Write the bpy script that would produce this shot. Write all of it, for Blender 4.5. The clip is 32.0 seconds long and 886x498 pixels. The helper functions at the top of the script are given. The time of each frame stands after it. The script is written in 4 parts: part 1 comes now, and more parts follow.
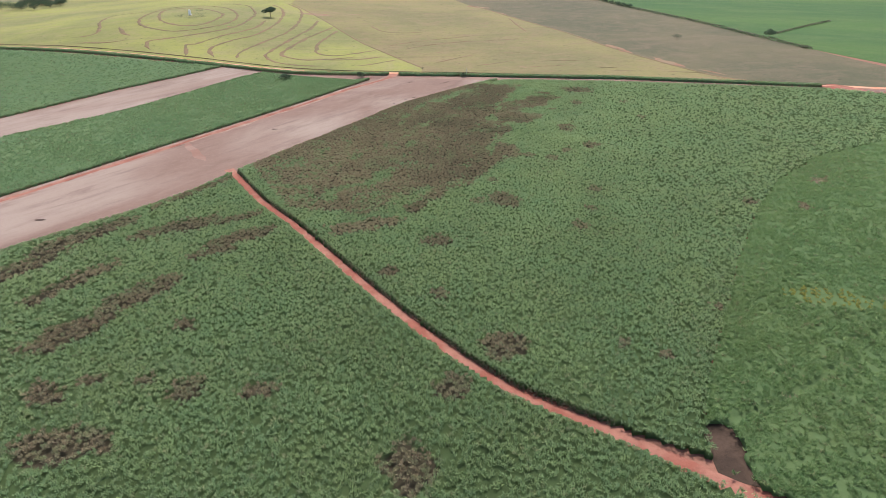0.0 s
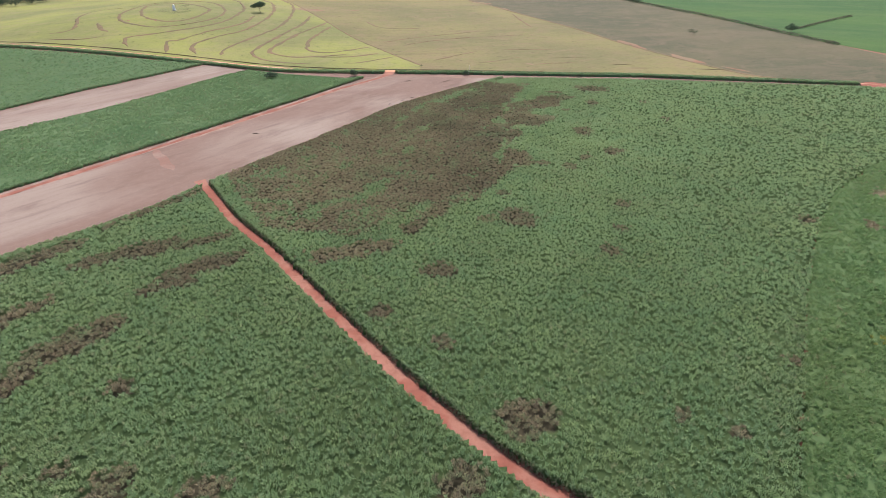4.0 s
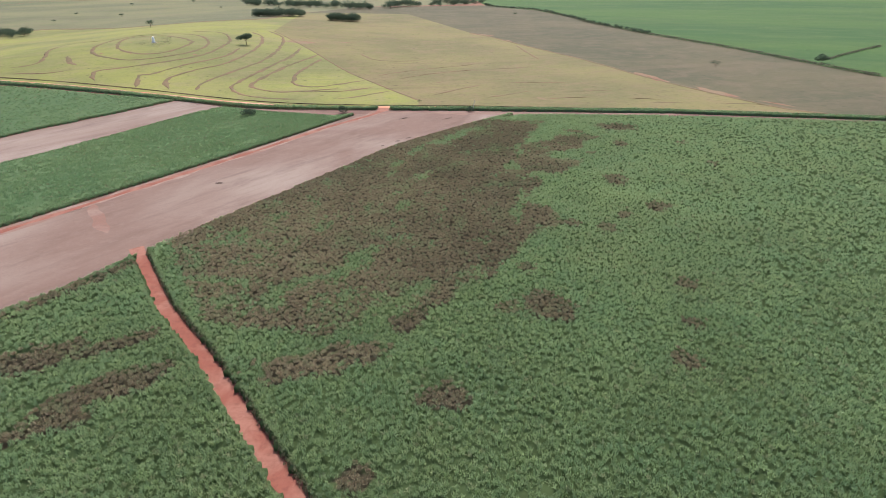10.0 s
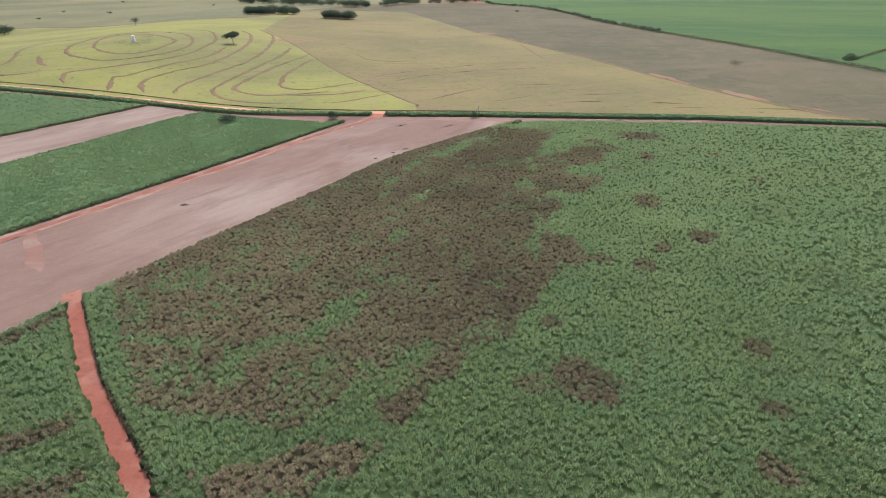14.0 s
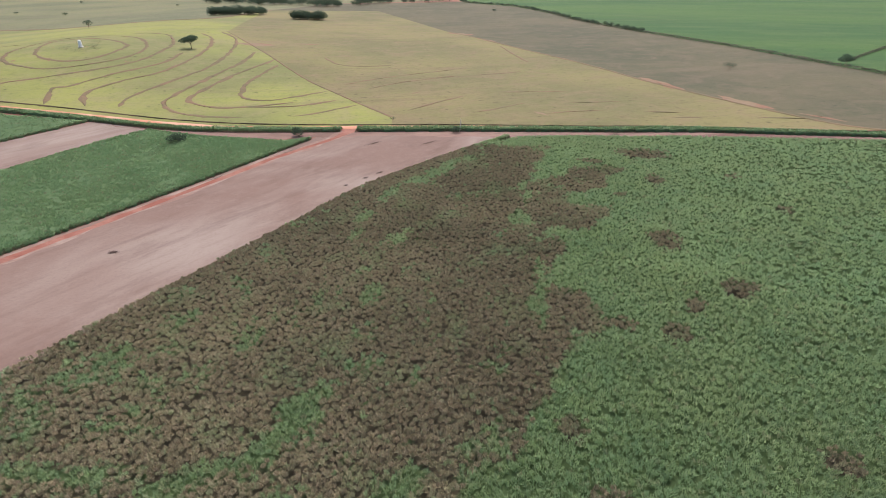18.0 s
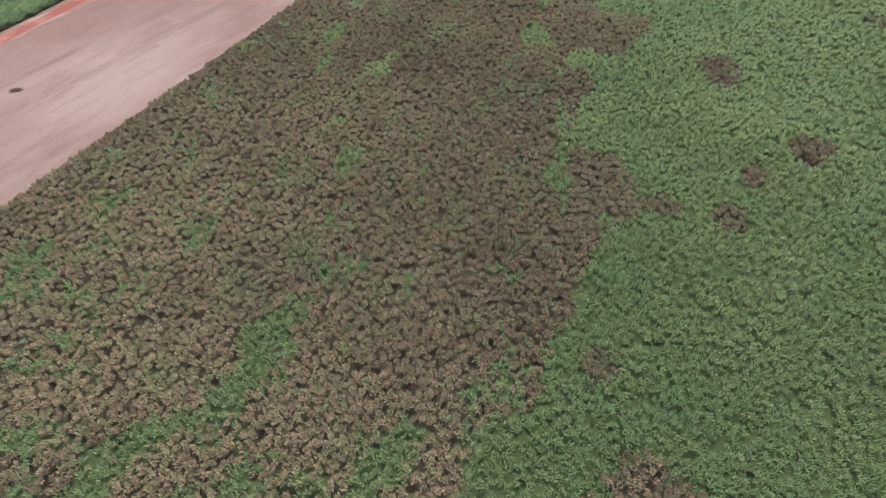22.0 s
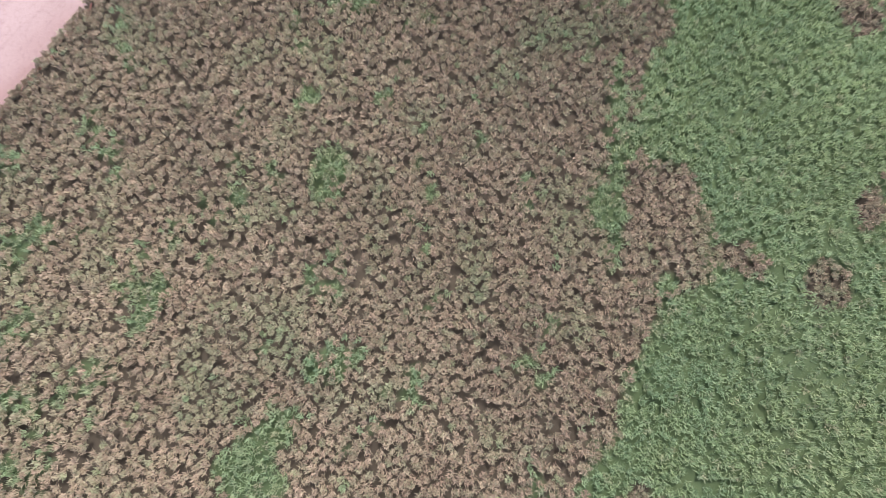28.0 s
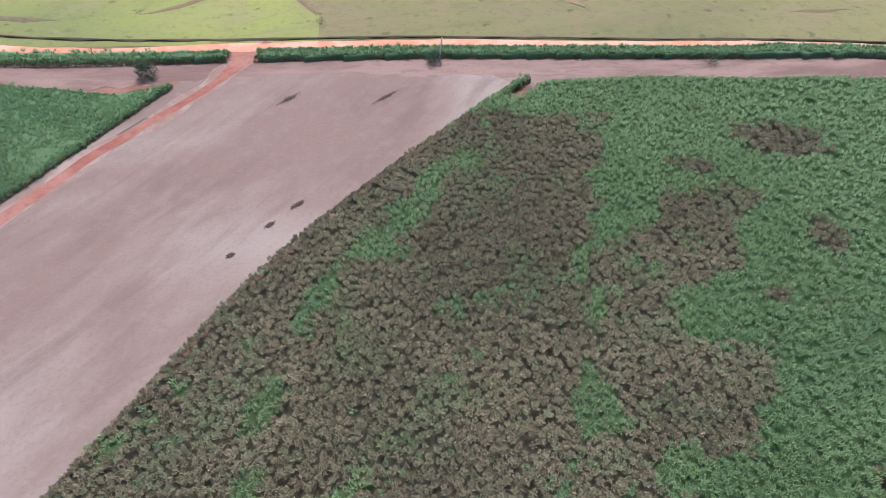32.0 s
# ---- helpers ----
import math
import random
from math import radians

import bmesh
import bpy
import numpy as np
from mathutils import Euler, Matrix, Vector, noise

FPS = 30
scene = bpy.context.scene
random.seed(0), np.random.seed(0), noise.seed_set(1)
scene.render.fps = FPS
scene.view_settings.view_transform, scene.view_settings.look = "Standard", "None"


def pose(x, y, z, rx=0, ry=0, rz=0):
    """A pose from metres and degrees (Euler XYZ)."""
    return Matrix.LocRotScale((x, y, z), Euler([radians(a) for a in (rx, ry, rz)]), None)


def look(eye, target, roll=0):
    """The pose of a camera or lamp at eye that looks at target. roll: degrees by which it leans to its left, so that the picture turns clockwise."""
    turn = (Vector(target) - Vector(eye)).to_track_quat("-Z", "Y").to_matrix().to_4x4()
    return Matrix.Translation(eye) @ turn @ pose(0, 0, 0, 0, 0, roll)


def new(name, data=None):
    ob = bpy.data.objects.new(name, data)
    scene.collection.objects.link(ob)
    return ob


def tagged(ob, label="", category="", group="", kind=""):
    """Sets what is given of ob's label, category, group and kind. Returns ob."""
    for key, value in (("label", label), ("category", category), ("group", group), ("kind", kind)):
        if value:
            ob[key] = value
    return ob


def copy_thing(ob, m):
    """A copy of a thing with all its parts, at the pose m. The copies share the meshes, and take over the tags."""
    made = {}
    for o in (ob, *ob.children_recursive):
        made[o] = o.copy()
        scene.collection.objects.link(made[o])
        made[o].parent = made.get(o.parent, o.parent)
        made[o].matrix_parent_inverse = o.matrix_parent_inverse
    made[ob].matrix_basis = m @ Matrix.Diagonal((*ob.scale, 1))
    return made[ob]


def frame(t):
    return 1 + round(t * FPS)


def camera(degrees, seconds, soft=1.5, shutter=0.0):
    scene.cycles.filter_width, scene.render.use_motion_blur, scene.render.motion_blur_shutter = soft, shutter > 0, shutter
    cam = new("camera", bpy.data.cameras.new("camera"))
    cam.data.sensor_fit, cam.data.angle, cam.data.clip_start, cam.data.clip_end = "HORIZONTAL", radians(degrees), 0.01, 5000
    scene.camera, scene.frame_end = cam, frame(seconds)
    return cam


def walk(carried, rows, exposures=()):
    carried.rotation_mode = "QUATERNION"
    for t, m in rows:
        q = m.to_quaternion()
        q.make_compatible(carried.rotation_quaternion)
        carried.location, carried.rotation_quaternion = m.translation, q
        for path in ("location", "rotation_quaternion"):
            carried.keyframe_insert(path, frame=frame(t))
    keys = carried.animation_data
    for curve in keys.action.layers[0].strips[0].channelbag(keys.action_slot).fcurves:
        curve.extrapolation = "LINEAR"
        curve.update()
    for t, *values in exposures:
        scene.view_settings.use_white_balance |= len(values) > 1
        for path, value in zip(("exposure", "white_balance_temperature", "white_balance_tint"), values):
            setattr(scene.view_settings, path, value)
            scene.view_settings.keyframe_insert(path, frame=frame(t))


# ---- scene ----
cam = camera(75.6, 32.0, soft=0.85)
METRES, EYE, TILT, LEAN, TURN = 220.0, 76.3, 0.0, 0.0, 0.0
ROWS = [
    (0.0, 0.0, 0.0, 0.0, -0.45, -29.64, 0.79),
    (0.5, -0.0006, 0.015, -0.0034, -0.46, -29.61, 0.75),
    (1.0, -0.0008, 0.0292, -0.007, -0.46, -29.6, 0.74),
    (1.5, -0.0014, 0.0444, -0.0109, -0.48, -29.59, 0.75),
    (2.0, -0.0018, 0.0594, -0.0148, -0.49, -29.59, 0.77),
    (2.5, -0.0024, 0.0751, -0.0193, -0.52, -29.6, 0.79),
    (4.5, -0.0043, 0.1359, -0.0346, -0.61, -29.7, 0.88),
    (5.0, -0.0048, 0.1513, -0.0383, -0.64, -29.71, 0.91),
    (5.5, -0.0051, 0.1665, -0.0417, -0.66, -29.7, 0.95),
    (6.0, -0.0054, 0.1818, -0.045, -0.68, -29.71, 0.95),
    (6.5, -0.0057, 0.1972, -0.0484, -0.69, -29.68, 0.95),
    (7.0, -0.0062, 0.2125, -0.0516, -0.72, -29.66, 0.93),
    (7.5, -0.0065, 0.228, -0.0541, -0.73, -29.65, 0.93),
    (8.0, -0.0067, 0.2443, -0.0562, -0.73, -28.92, 0.92),
    (8.5, -0.0068, 0.2591, -0.0591, -0.75, -26.76, 0.94),
    (9.0, -0.0071, 0.2745, -0.0616, -0.76, -26.58, 0.95),
    (9.5, -0.0074, 0.2899, -0.0638, -0.77, -26.58, 0.99),
    (10.0, -0.0076, 0.3057, -0.0661, -0.76, -26.59, 1.03),
    (10.5, -0.0079, 0.3211, -0.0684, -0.79, -26.55, 1.04),
    (11.0, -0.008, 0.3366, -0.0701, -0.79, -26.6, 1.06),
    (11.5, -0.0085, 0.3521, -0.0724, -0.83, -26.58, 1.07),
    (12.0, -0.0089, 0.3676, -0.0744, -0.85, -26.61, 1.07),
    (12.5, -0.0091, 0.3827, -0.0763, -0.85, -26.6, 1.06),
    (13.0, -0.0093, 0.3983, -0.0783, -0.86, -26.62, 1.07),
    (13.5, -0.0095, 0.4127, -0.0797, -0.86, -26.64, 1.07),
    (14.0, -0.0098, 0.428, -0.0809, -0.88, -26.69, 1.04),
    (14.5, -0.0103, 0.443, -0.0821, -0.9, -26.71, 1.05),
    (16.5, -0.0119, 0.5038, -0.0827, -1.0, -26.81, 0.99),
    (17.0, -0.0123, 0.5196, -0.0823, -1.03, -26.86, 0.99),
    (17.5, -0.0124, 0.5347, -0.0822, -1.35, -26.86, 1.01),
    (18.0, -0.0114, 0.55, -0.0822, -3.3, -26.92, 1.15),
    (18.5, -0.0115, 0.5652, -0.0821, -4.32, -26.94, 1.14),
    (19.0, -0.0106, 0.5808, -0.0814, -4.44, -26.99, 1.12),
    (19.5, -0.0099, 0.5961, -0.0806, -4.46, -27.03, 1.13),
    (20.0, -0.0094, 0.6105, -0.0807, -4.48, -27.57, 1.11),
    (20.5, -0.0092, 0.6262, -0.0815, -4.44, -32.48, 1.03),
    (21.0, -0.009, 0.6424, -0.0804, -4.39, -38.43, 0.94),
    (21.5, -0.0078, 0.6577, -0.0797, -4.33, -44.22, 1.0),
    (22.0, -0.0074, 0.6734, -0.0792, -4.29, -50.07, 0.93),
    (22.5, -0.0064, 0.689, -0.0785, -4.25, -55.74, 1.02),
    (23.0, -0.0058, 0.7046, -0.0787, -4.23, -60.7, 1.08),
    (23.5, -0.0038, 0.721, -0.0771, -4.16, -64.95, 1.27),
    (24.0, -0.0035, 0.7366, -0.0764, -4.22, -68.35, 1.24),
    (24.5, -0.0033, 0.7519, -0.0758, -4.28, -71.34, 1.19),
    (26.5, -0.0018, 0.8161, -0.0724, -4.37, -75.49, 0.9),
    (27.0, -0.0015, 0.8324, -0.0715, -4.36, -75.64, 0.81),
    (27.5, -0.0013, 0.8483, -0.0706, -4.4, -75.68, 0.74),
    (28.0, -0.001, 0.8639, -0.0698, -4.41, -75.69, 0.69),
    (28.5, -0.0002, 0.8807, -0.0694, -4.41, -74.02, 0.69),
    (29.0, 0.0004, 0.8975, -0.0679, -4.38, -68.85, 0.54),
    (29.5, 0.0004, 0.9146, -0.0672, -4.36, -63.02, 0.28),
    (30.0, 0.0018, 0.9306, -0.0664, -4.28, -57.61, 0.3),
    (30.5, 0.0025, 0.9465, -0.0656, -4.28, -52.26, 0.26),
    (31.0, 0.0032, 0.9596, -0.0659, -4.28, -47.4, 0.26),
    (31.5, 0.0037, 0.9755, -0.066, -4.27, -46.73, 0.27),
    (32.0, 0.0062, 0.9901, -0.0653, -7.41, -47.02, 0.51),
]
EXPOSURES = [(0, 0.78, 6450, 10), (12, 0.70, 6400, 11), (17, 0.65, 6400, 12), (21, 0.65, 6400, 14), (23, 1.10, 6400, 21), (24.5, 1.30, 6350, 27), (28, 1.34, 6050, 28), (30, 1.38, 5600, 17), (32, 0.88, 5600, 10)]
walk(cam, [(t, pose(0, 0, EYE, TILT, LEAN, TURN) @ pose(METRES * x, METRES * y, METRES * z, 90 + pitch, roll, yaw)) for t, x, y, z, yaw, pitch, roll in ROWS],
     EXPOSURES)

# ==== place ====
# ---------------------------------------------------------------- world and sun
SUN_UP, SUN_TURN = 58.0, 12.0          # elevation and compass turn of the veiled sun, degrees
world = bpy.data.worlds.new("sky")
scene.world = world
world.use_nodes = True
wn = world.node_tree
sky = wn.nodes.new("ShaderNodeTexSky")
sky.sky_type, sky.sun_disc = "NISHITA", False
sky.sun_elevation, sky.sun_rotation = radians(SUN_UP), radians(SUN_TURN)
sky.air_density, sky.dust_density, sky.ozone_density = 1.0, 4.0, 1.0
wn.nodes["Background"].inputs["Strength"].default_value = 0.15
wn.links.new(sky.outputs[0], wn.nodes["Background"].inputs["Color"])
lamp = bpy.data.lights.new("sun", "SUN")
lamp.energy, lamp.angle, lamp.color = 3.4, radians(5), (1.0, 0.95, 0.87)
sun = new("sun", lamp)
a, b = radians(SUN_UP), radians(SUN_TURN)
sun.matrix_world = look((math.sin(b) * math.cos(a) * 300, math.cos(b) * math.cos(a) * 300, math.sin(a) * 300), (0, 0, 0))

rng = np.random.default_rng(7)


# ---------------------------------------------------------------- materials
class Nodes:
    """A small wrapper that makes a Principled material and adds nodes to it."""

    def __init__(self, name, rough=0.9):
        self.m = bpy.data.materials.new(name)
        self.m.use_nodes = True
        self.t = self.m.node_tree
        self.b = self.t.nodes["Principled BSDF"]
        self.b.inputs["Roughness"].default_value = rough
        self.b.inputs["Specular IOR Level"].default_value = 0.15
        self.pos = self.t.nodes.new("ShaderNodeNewGeometry")

    def link(self, a, b):
        self.t.links.new(a, b)

    def noise(self, scale, detail=4.0, rough=0.6, stretch=None, turn=0.0, distort=0.0):
        n = self.t.nodes.new("ShaderNodeTexNoise")
        n.inputs["Scale"].default_value = scale
        n.inputs["Detail"].default_value = detail
        n.inputs["Roughness"].default_value = rough
        n.inputs["Distortion"].default_value = distort
        if stretch:
            mp = self.t.nodes.new("ShaderNodeMapping")
            mp.vector_type = "TEXTURE"
            mp.inputs["Scale"].default_value = stretch
            mp.inputs["Rotation"].default_value = (0, 0, radians(turn))
            self.link(self.pos.outputs["Position"], mp.inputs["Vector"])
            self.link(mp.outputs[0], n.inputs["Vector"])
        else:
            self.link(self.pos.outputs["Position"], n.inputs["Vector"])
        return n.outputs["Fac"]

    def ramp(self, fac, low, high, soft=True):
        r = self.t.nodes.new("ShaderNodeMapRange")
        r.interpolation_type = "SMOOTHSTEP" if soft else "LINEAR"
        r.inputs["From Min"].default_value, r.inputs["From Max"].default_value = low, high
        self.link(fac, r.inputs["Value"])
        return r.outputs[0]

    def mix(self, fac, a, b):
        x = self.t.nodes.new("ShaderNodeMix")
        x.data_type = "RGBA"
        for sock, v in ((x.inputs[0], fac), (x.inputs[6], a), (x.inputs[7], b)):
            if isinstance(v, (int, float)):
                sock.default_value = v
            elif isinstance(v, tuple):
                sock.default_value = (*v, 1)
            else:
                self.link(v, sock)
        return x.outputs[2]

    def times(self, a, b):
        x = self.t.nodes.new("ShaderNodeMath")
        x.operation = "MULTIPLY"
        for sock, v in ((x.inputs[0], a), (x.inputs[1], b)):
            if isinstance(v, (int, float)):
                sock.default_value = v
            else:
                self.link(v, sock)
        return x.outputs[0]

    def bump(self, fac, strength, dist):
        n = self.t.nodes.new("ShaderNodeBump")
        n.inputs["Strength"].default_value, n.inputs["Distance"].default_value = strength, dist
        self.link(fac, n.inputs["Height"])
        self.link(n.outputs[0], self.b.inputs["Normal"])

    def colour(self, c):
        if isinstance(c, tuple):
            self.b.inputs["Base Color"].default_value = (*c, 1)
        else:
            self.link(c, self.b.inputs["Base Color"])
        return self.m


def soil(name, c_dark, c_mid, c_pale, big=0.05, turn=0.0, stretch=(1, 1, 1), fine=2.5):
    """Bare earth: broad smears, drawn-out scrapes, blotches and a fine crumb."""
    n = Nodes(name, 0.95)
    broad = n.ramp(n.noise(big, 4, 0.55, stretch, turn, 0.8), 0.40, 0.60)
    mid = n.ramp(n.noise(big * 7, 5, 0.65, stretch, turn, 0.4), 0.45, 0.75)
    scrape = n.ramp(n.noise(0.5, 4, 0.6, (9, 1, 1), turn), 0.5, 0.72)
    blotch = n.ramp(n.noise(0.35, 5, 0.7), 0.45, 0.75)
    crumb = n.noise(fine, 6, 0.7)
    c = n.mix(broad, c_mid, c_pale)
    c = n.mix(n.times(mid, 0.55), c, c_dark)
    c = n.mix(n.times(scrape, 0.22), c, c_dark)
    c = n.mix(n.times(blotch, 0.22), c, c_pale)
    c = n.mix(n.times(n.ramp(crumb, 0.45, 0.8), 0.4), c, c_dark)
    n.bump(crumb, 0.6, 0.1)
    return n.colour(c)


def grass(name, c_a, c_b, c_dry, big=0.012, tuft=0.6, stretch=(1, 1, 1), turn=0.0, rough_patch=0.6):
    """Grazed pasture: broad zones, patches, streaks of dry stalks and dark tufts."""
    n = Nodes(name, 0.9)
    broad = n.ramp(n.noise(big, 3, 0.5, stretch, turn), 0.36, 0.64)
    patch = n.ramp(n.noise(big * 6, 6, 0.65, stretch, turn, 0.8), 0.42, 0.72)
    clump = n.ramp(n.noise(0.16, 5, 0.7), 0.5, 0.78)
    spots = n.noise(tuft, 5, 0.7)
    c = n.mix(broad, c_a, c_b)
    c = n.mix(n.times(patch, rough_patch), c, c_dry)
    c = n.mix(n.times(clump, 0.4), c, tuple(v * 0.5 for v in c_a))
    streak = n.ramp(n.noise(0.10, 5, 0.65, (14, 1, 1), turn + 8, 0.5), 0.52, 0.72)
    band = n.ramp(n.noise(0.03, 3, 0.6, (9, 1, 1), turn + 14, 1.5), 0.50, 0.70)
    tufts = n.ramp(n.noise(0.28, 2, 0.5), 0.66, 0.74)
    c = n.mix(n.times(band, 0.35), c, c_dry)
    c = n.mix(n.times(streak, 0.42), c, tuple(v * 0.62 for v in c_dry))
    c = n.mix(n.times(n.ramp(spots, 0.5, 0.75), 0.4), c, tuple(v * 0.45 for v in c_a))
    c = n.mix(n.times(tufts, 0.55), c, tuple(v * 0.4 for v in c_a))
    n.bump(spots, 0.6, 0.25)
    return n.colour(c)


def cane_leaf(name, greens, dries, rough=0.65):
    """Cane blades: the 'dry' attribute blends living green into withered straw."""
    n = Nodes(name, rough)
    n.b.inputs["Specular IOR Level"].default_value = 0.08
    isl = n.pos.outputs["Random Per Island"]
    tone = n.t.nodes.new("ShaderNodeAttribute")
    tone.attribute_name = "tone"
    both = n.t.nodes.new("ShaderNodeMix")
    both.inputs[0].default_value = 0.38
    n.link(isl, both.inputs[2])
    n.link(tone.outputs["Fac"], both.inputs[3])
    isl = both.outputs[0]
    at = n.t.nodes.new("ShaderNodeAttribute")
    at.attribute_name = "dry"
    zone = n.ramp(n.noise(0.035, 4, 0.6), 0.35, 0.68)
    small = n.ramp(n.noise(0.35, 3, 0.6), 0.35, 0.7)
    g = n.mix(isl, greens[0], greens[1])
    g = n.mix(n.times(zone, 0.6), g, greens[2])
    g = n.mix(n.times(small, 0.35), g, greens[3])
    d = n.mix(isl, dries[0], dries[1])
    d = n.mix(n.times(small, 0.5), d, dries[2])
    c = n.mix(at.outputs["Fac"], g, d)
    n.colour(c)
    tr = n.t.nodes.new("ShaderNodeBsdfTranslucent")
    mx = n.t.nodes.new("ShaderNodeMixShader")
    thin = n.t.nodes.new("ShaderNodeMath")
    thin.operation = "MULTIPLY_ADD"
    thin.inputs[1].default_value, thin.inputs[2].default_value = 0.40, 0.24
    n.link(n.ramp(at.outputs["Fac"], 1.0, 0.0, False), thin.inputs[0])
    n.link(thin.outputs[0], mx.inputs[0])
    n.link(c, tr.inputs["Color"])
    n.link(n.b.outputs[0], mx.inputs[1])
    n.link(tr.outputs[0], mx.inputs[2])
    n.link(mx.outputs[0], n.t.nodes["Material Output"].inputs["Surface"])
    return n.m


def plain(name, c, rough=0.7, grain=6.0, vary=0.35, metal=0.0):
    n = Nodes(name, rough)
    n.b.inputs["Metallic"].default_value = metal
    f = n.noise(grain, 5, 0.65)
    n.bump(f, 0.3, 0.02)
    return n.colour(n.mix(n.times(n.ramp(f, 0.35, 0.75), vary), c, tuple(v * 0.5 for v in c)))


M_SOIL = soil("red_soil", (0.09, 0.045, 0.033), (0.15, 0.070, 0.050), (0.20, 0.095, 0.07))
M_TRACK = soil("track_earth", (0.110, 0.040, 0.030), (0.180, 0.064, 0.047), (0.225, 0.105, 0.080), 0.09)
M_FALLOW = soil("fallow_earth", (0.098, 0.063, 0.052), (0.143, 0.094, 0.078), (0.206, 0.161, 0.140), 0.022, 50, (3.6, 1, 1), 1.8)
M_SHOULDER = soil("dusty_red_earth", (0.125, 0.075, 0.060), (0.170, 0.105, 0.085), (0.215, 0.160, 0.137), 0.1)
M_HOOK = soil("scuffed_red_earth", (0.120, 0.072, 0.058), (0.165, 0.092, 0.074), (0.190, 0.128, 0.108), 0.1)
M_HEADLAND = soil("headland_earth", (0.068, 0.046, 0.040), (0.120, 0.070, 0.058), (0.185, 0.118, 0.098), 0.07, -7, (3, 1, 1))
M_ROAD = soil("road_earth", (0.274, 0.111, 0.065), (0.359, 0.157, 0.095), (0.405, 0.235, 0.164), 0.08)
M_PIT = soil("dark_earth", (0.018, 0.012, 0.009), (0.036, 0.024, 0.018), (0.056, 0.037, 0.028), 0.2)
M_LIME = grass("lime_pasture", (0.112, 0.118, 0.042), (0.172, 0.178, 0.046), (0.166, 0.140, 0.072), 0.010)
M_TAN = grass("tan_pasture", (0.100, 0.094, 0.040), (0.140, 0.122, 0.050), (0.150, 0.106, 0.064), 0.010, 0.5)
M_BROWN = grass("brown_pasture", (0.054, 0.054, 0.030), (0.076, 0.068, 0.038), (0.104, 0.080, 0.054), 0.012)
M_FARGREEN = grass("far_green_crop", (0.020, 0.062, 0.014), (0.036, 0.080, 0.016), (0.056, 0.088, 0.026), 0.008, 0.4, (3, 1, 1), -30)
M_FAR = grass("far_pasture", (0.080, 0.088, 0.045), (0.125, 0.122, 0.060), (0.125, 0.108, 0.070), 0.006, 0.3)
M_BANK = grass("terrace_grass", (0.090, 0.078, 0.040), (0.120, 0.088, 0.048), (0.170, 0.092, 0.060), 0.035, 0.8)
M_WORN = soil("worn_red_earth", (0.110, 0.078, 0.048), (0.170, 0.088, 0.060), (0.160, 0.112, 0.072), 0.06)
GREENS = ((0.123, 0.188, 0.095), (0.331, 0.448, 0.229), (0.202, 0.325, 0.178), (0.307, 0.387, 0.175))
DRIES = ((0.056, 0.041, 0.032), (0.425, 0.342, 0.224), (0.192, 0.140, 0.094))
M_CANE = cane_leaf("cane_blades", GREENS, DRIES)
M_CANE_E = cane_leaf("young_cane_blades", ((0.114, 0.191, 0.080), (0.205, 0.305, 0.131), (0.144, 0.251, 0.111), (0.189, 0.269, 0.106)), DRIES)
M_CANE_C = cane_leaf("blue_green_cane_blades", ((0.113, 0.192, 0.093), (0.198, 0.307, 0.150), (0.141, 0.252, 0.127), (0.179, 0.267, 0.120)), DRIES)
# stalks and dead leaves, darkened in colour for the shade between stools
M_UNDER_SHADE = cane_leaf("shade_dark_cane_understorey", ((0.052, 0.084, 0.036), (0.112, 0.168, 0.074), (0.084, 0.138, 0.058), (0.098, 0.132, 0.054)), ((0.024, 0.018, 0.014), (0.064, 0.049, 0.035), (0.042, 0.032, 0.024)), 0.9)
M_YELLOW = cane_leaf("yellowed_cane_blades", ((0.20, 0.24, 0.06), (0.32, 0.34, 0.10), (0.26, 0.28, 0.07), (0.30, 0.27, 0.09)), DRIES)
M_VERGE = grass("verge_grass", (0.05, 0.045, 0.022), (0.07, 0.055, 0.03), (0.10, 0.06, 0.035), 0.05, 0.8)
M_TREE = cane_leaf("tree_leaves", ((0.034, 0.056, 0.040), (0.076, 0.104, 0.068), (0.056, 0.084, 0.060), (0.072, 0.098, 0.058)), DRIES)
M_BARK = plain("bark", (0.12, 0.09, 0.07), 0.9)
M_WHITE = plain("white_paint", (0.78, 0.78, 0.76), 0.5, 1.5, 0.15)
M_GREYWOOD = plain("weathered_wood", (0.52, 0.48, 0.42), 0.85)
M_TRASH = plain("dark_debris", (0.075, 0.05, 0.043), 0.95)


# ---------------------------------------------------------------- shape of the land
def rise(x, y):
    """Height of the land: level fields with a slight swell along the farm road, and one broad pasture hill."""
    x, y = np.asarray(x), np.asarray(y)
    sy = np.where(y < 500, 80.0, 300.0)
    away = y + 0.24 * np.clip(x - 10, -90, 200) - 335
    swell = 1.0 * np.exp(-(away / np.where(away < 0, 55.0, 40.0)) ** 2 / 2)
    return swell + 15.0 * np.exp(-((x + 215) / 100.0) ** 2 / 2 - ((y - 500) / sy) ** 2 / 2)


LATTICE = rng.random((8, 256, 256))


def vnoise(x, y, size, seed=0):
    """Smooth value noise from 0 to 1 with features about size metres wide."""
    u, v = np.asarray(x) / size + 71.3, np.asarray(y) / size + 37.9
    i, j = np.floor(u).astype(int), np.floor(v).astype(int)
    f, g = u - i, v - j
    f, g = f * f * (3 - 2 * f), g * g * (3 - 2 * g)
    t = LATTICE[seed]
    i0, i1, j0, j1 = i % 256, (i + 1) % 256, j % 256, (j + 1) % 256
    return (t[i0, j0] * (1 - f) + t[i1, j0] * f) * (1 - g) + (t[i0, j1] * (1 - f) + t[i1, j1] * f) * g


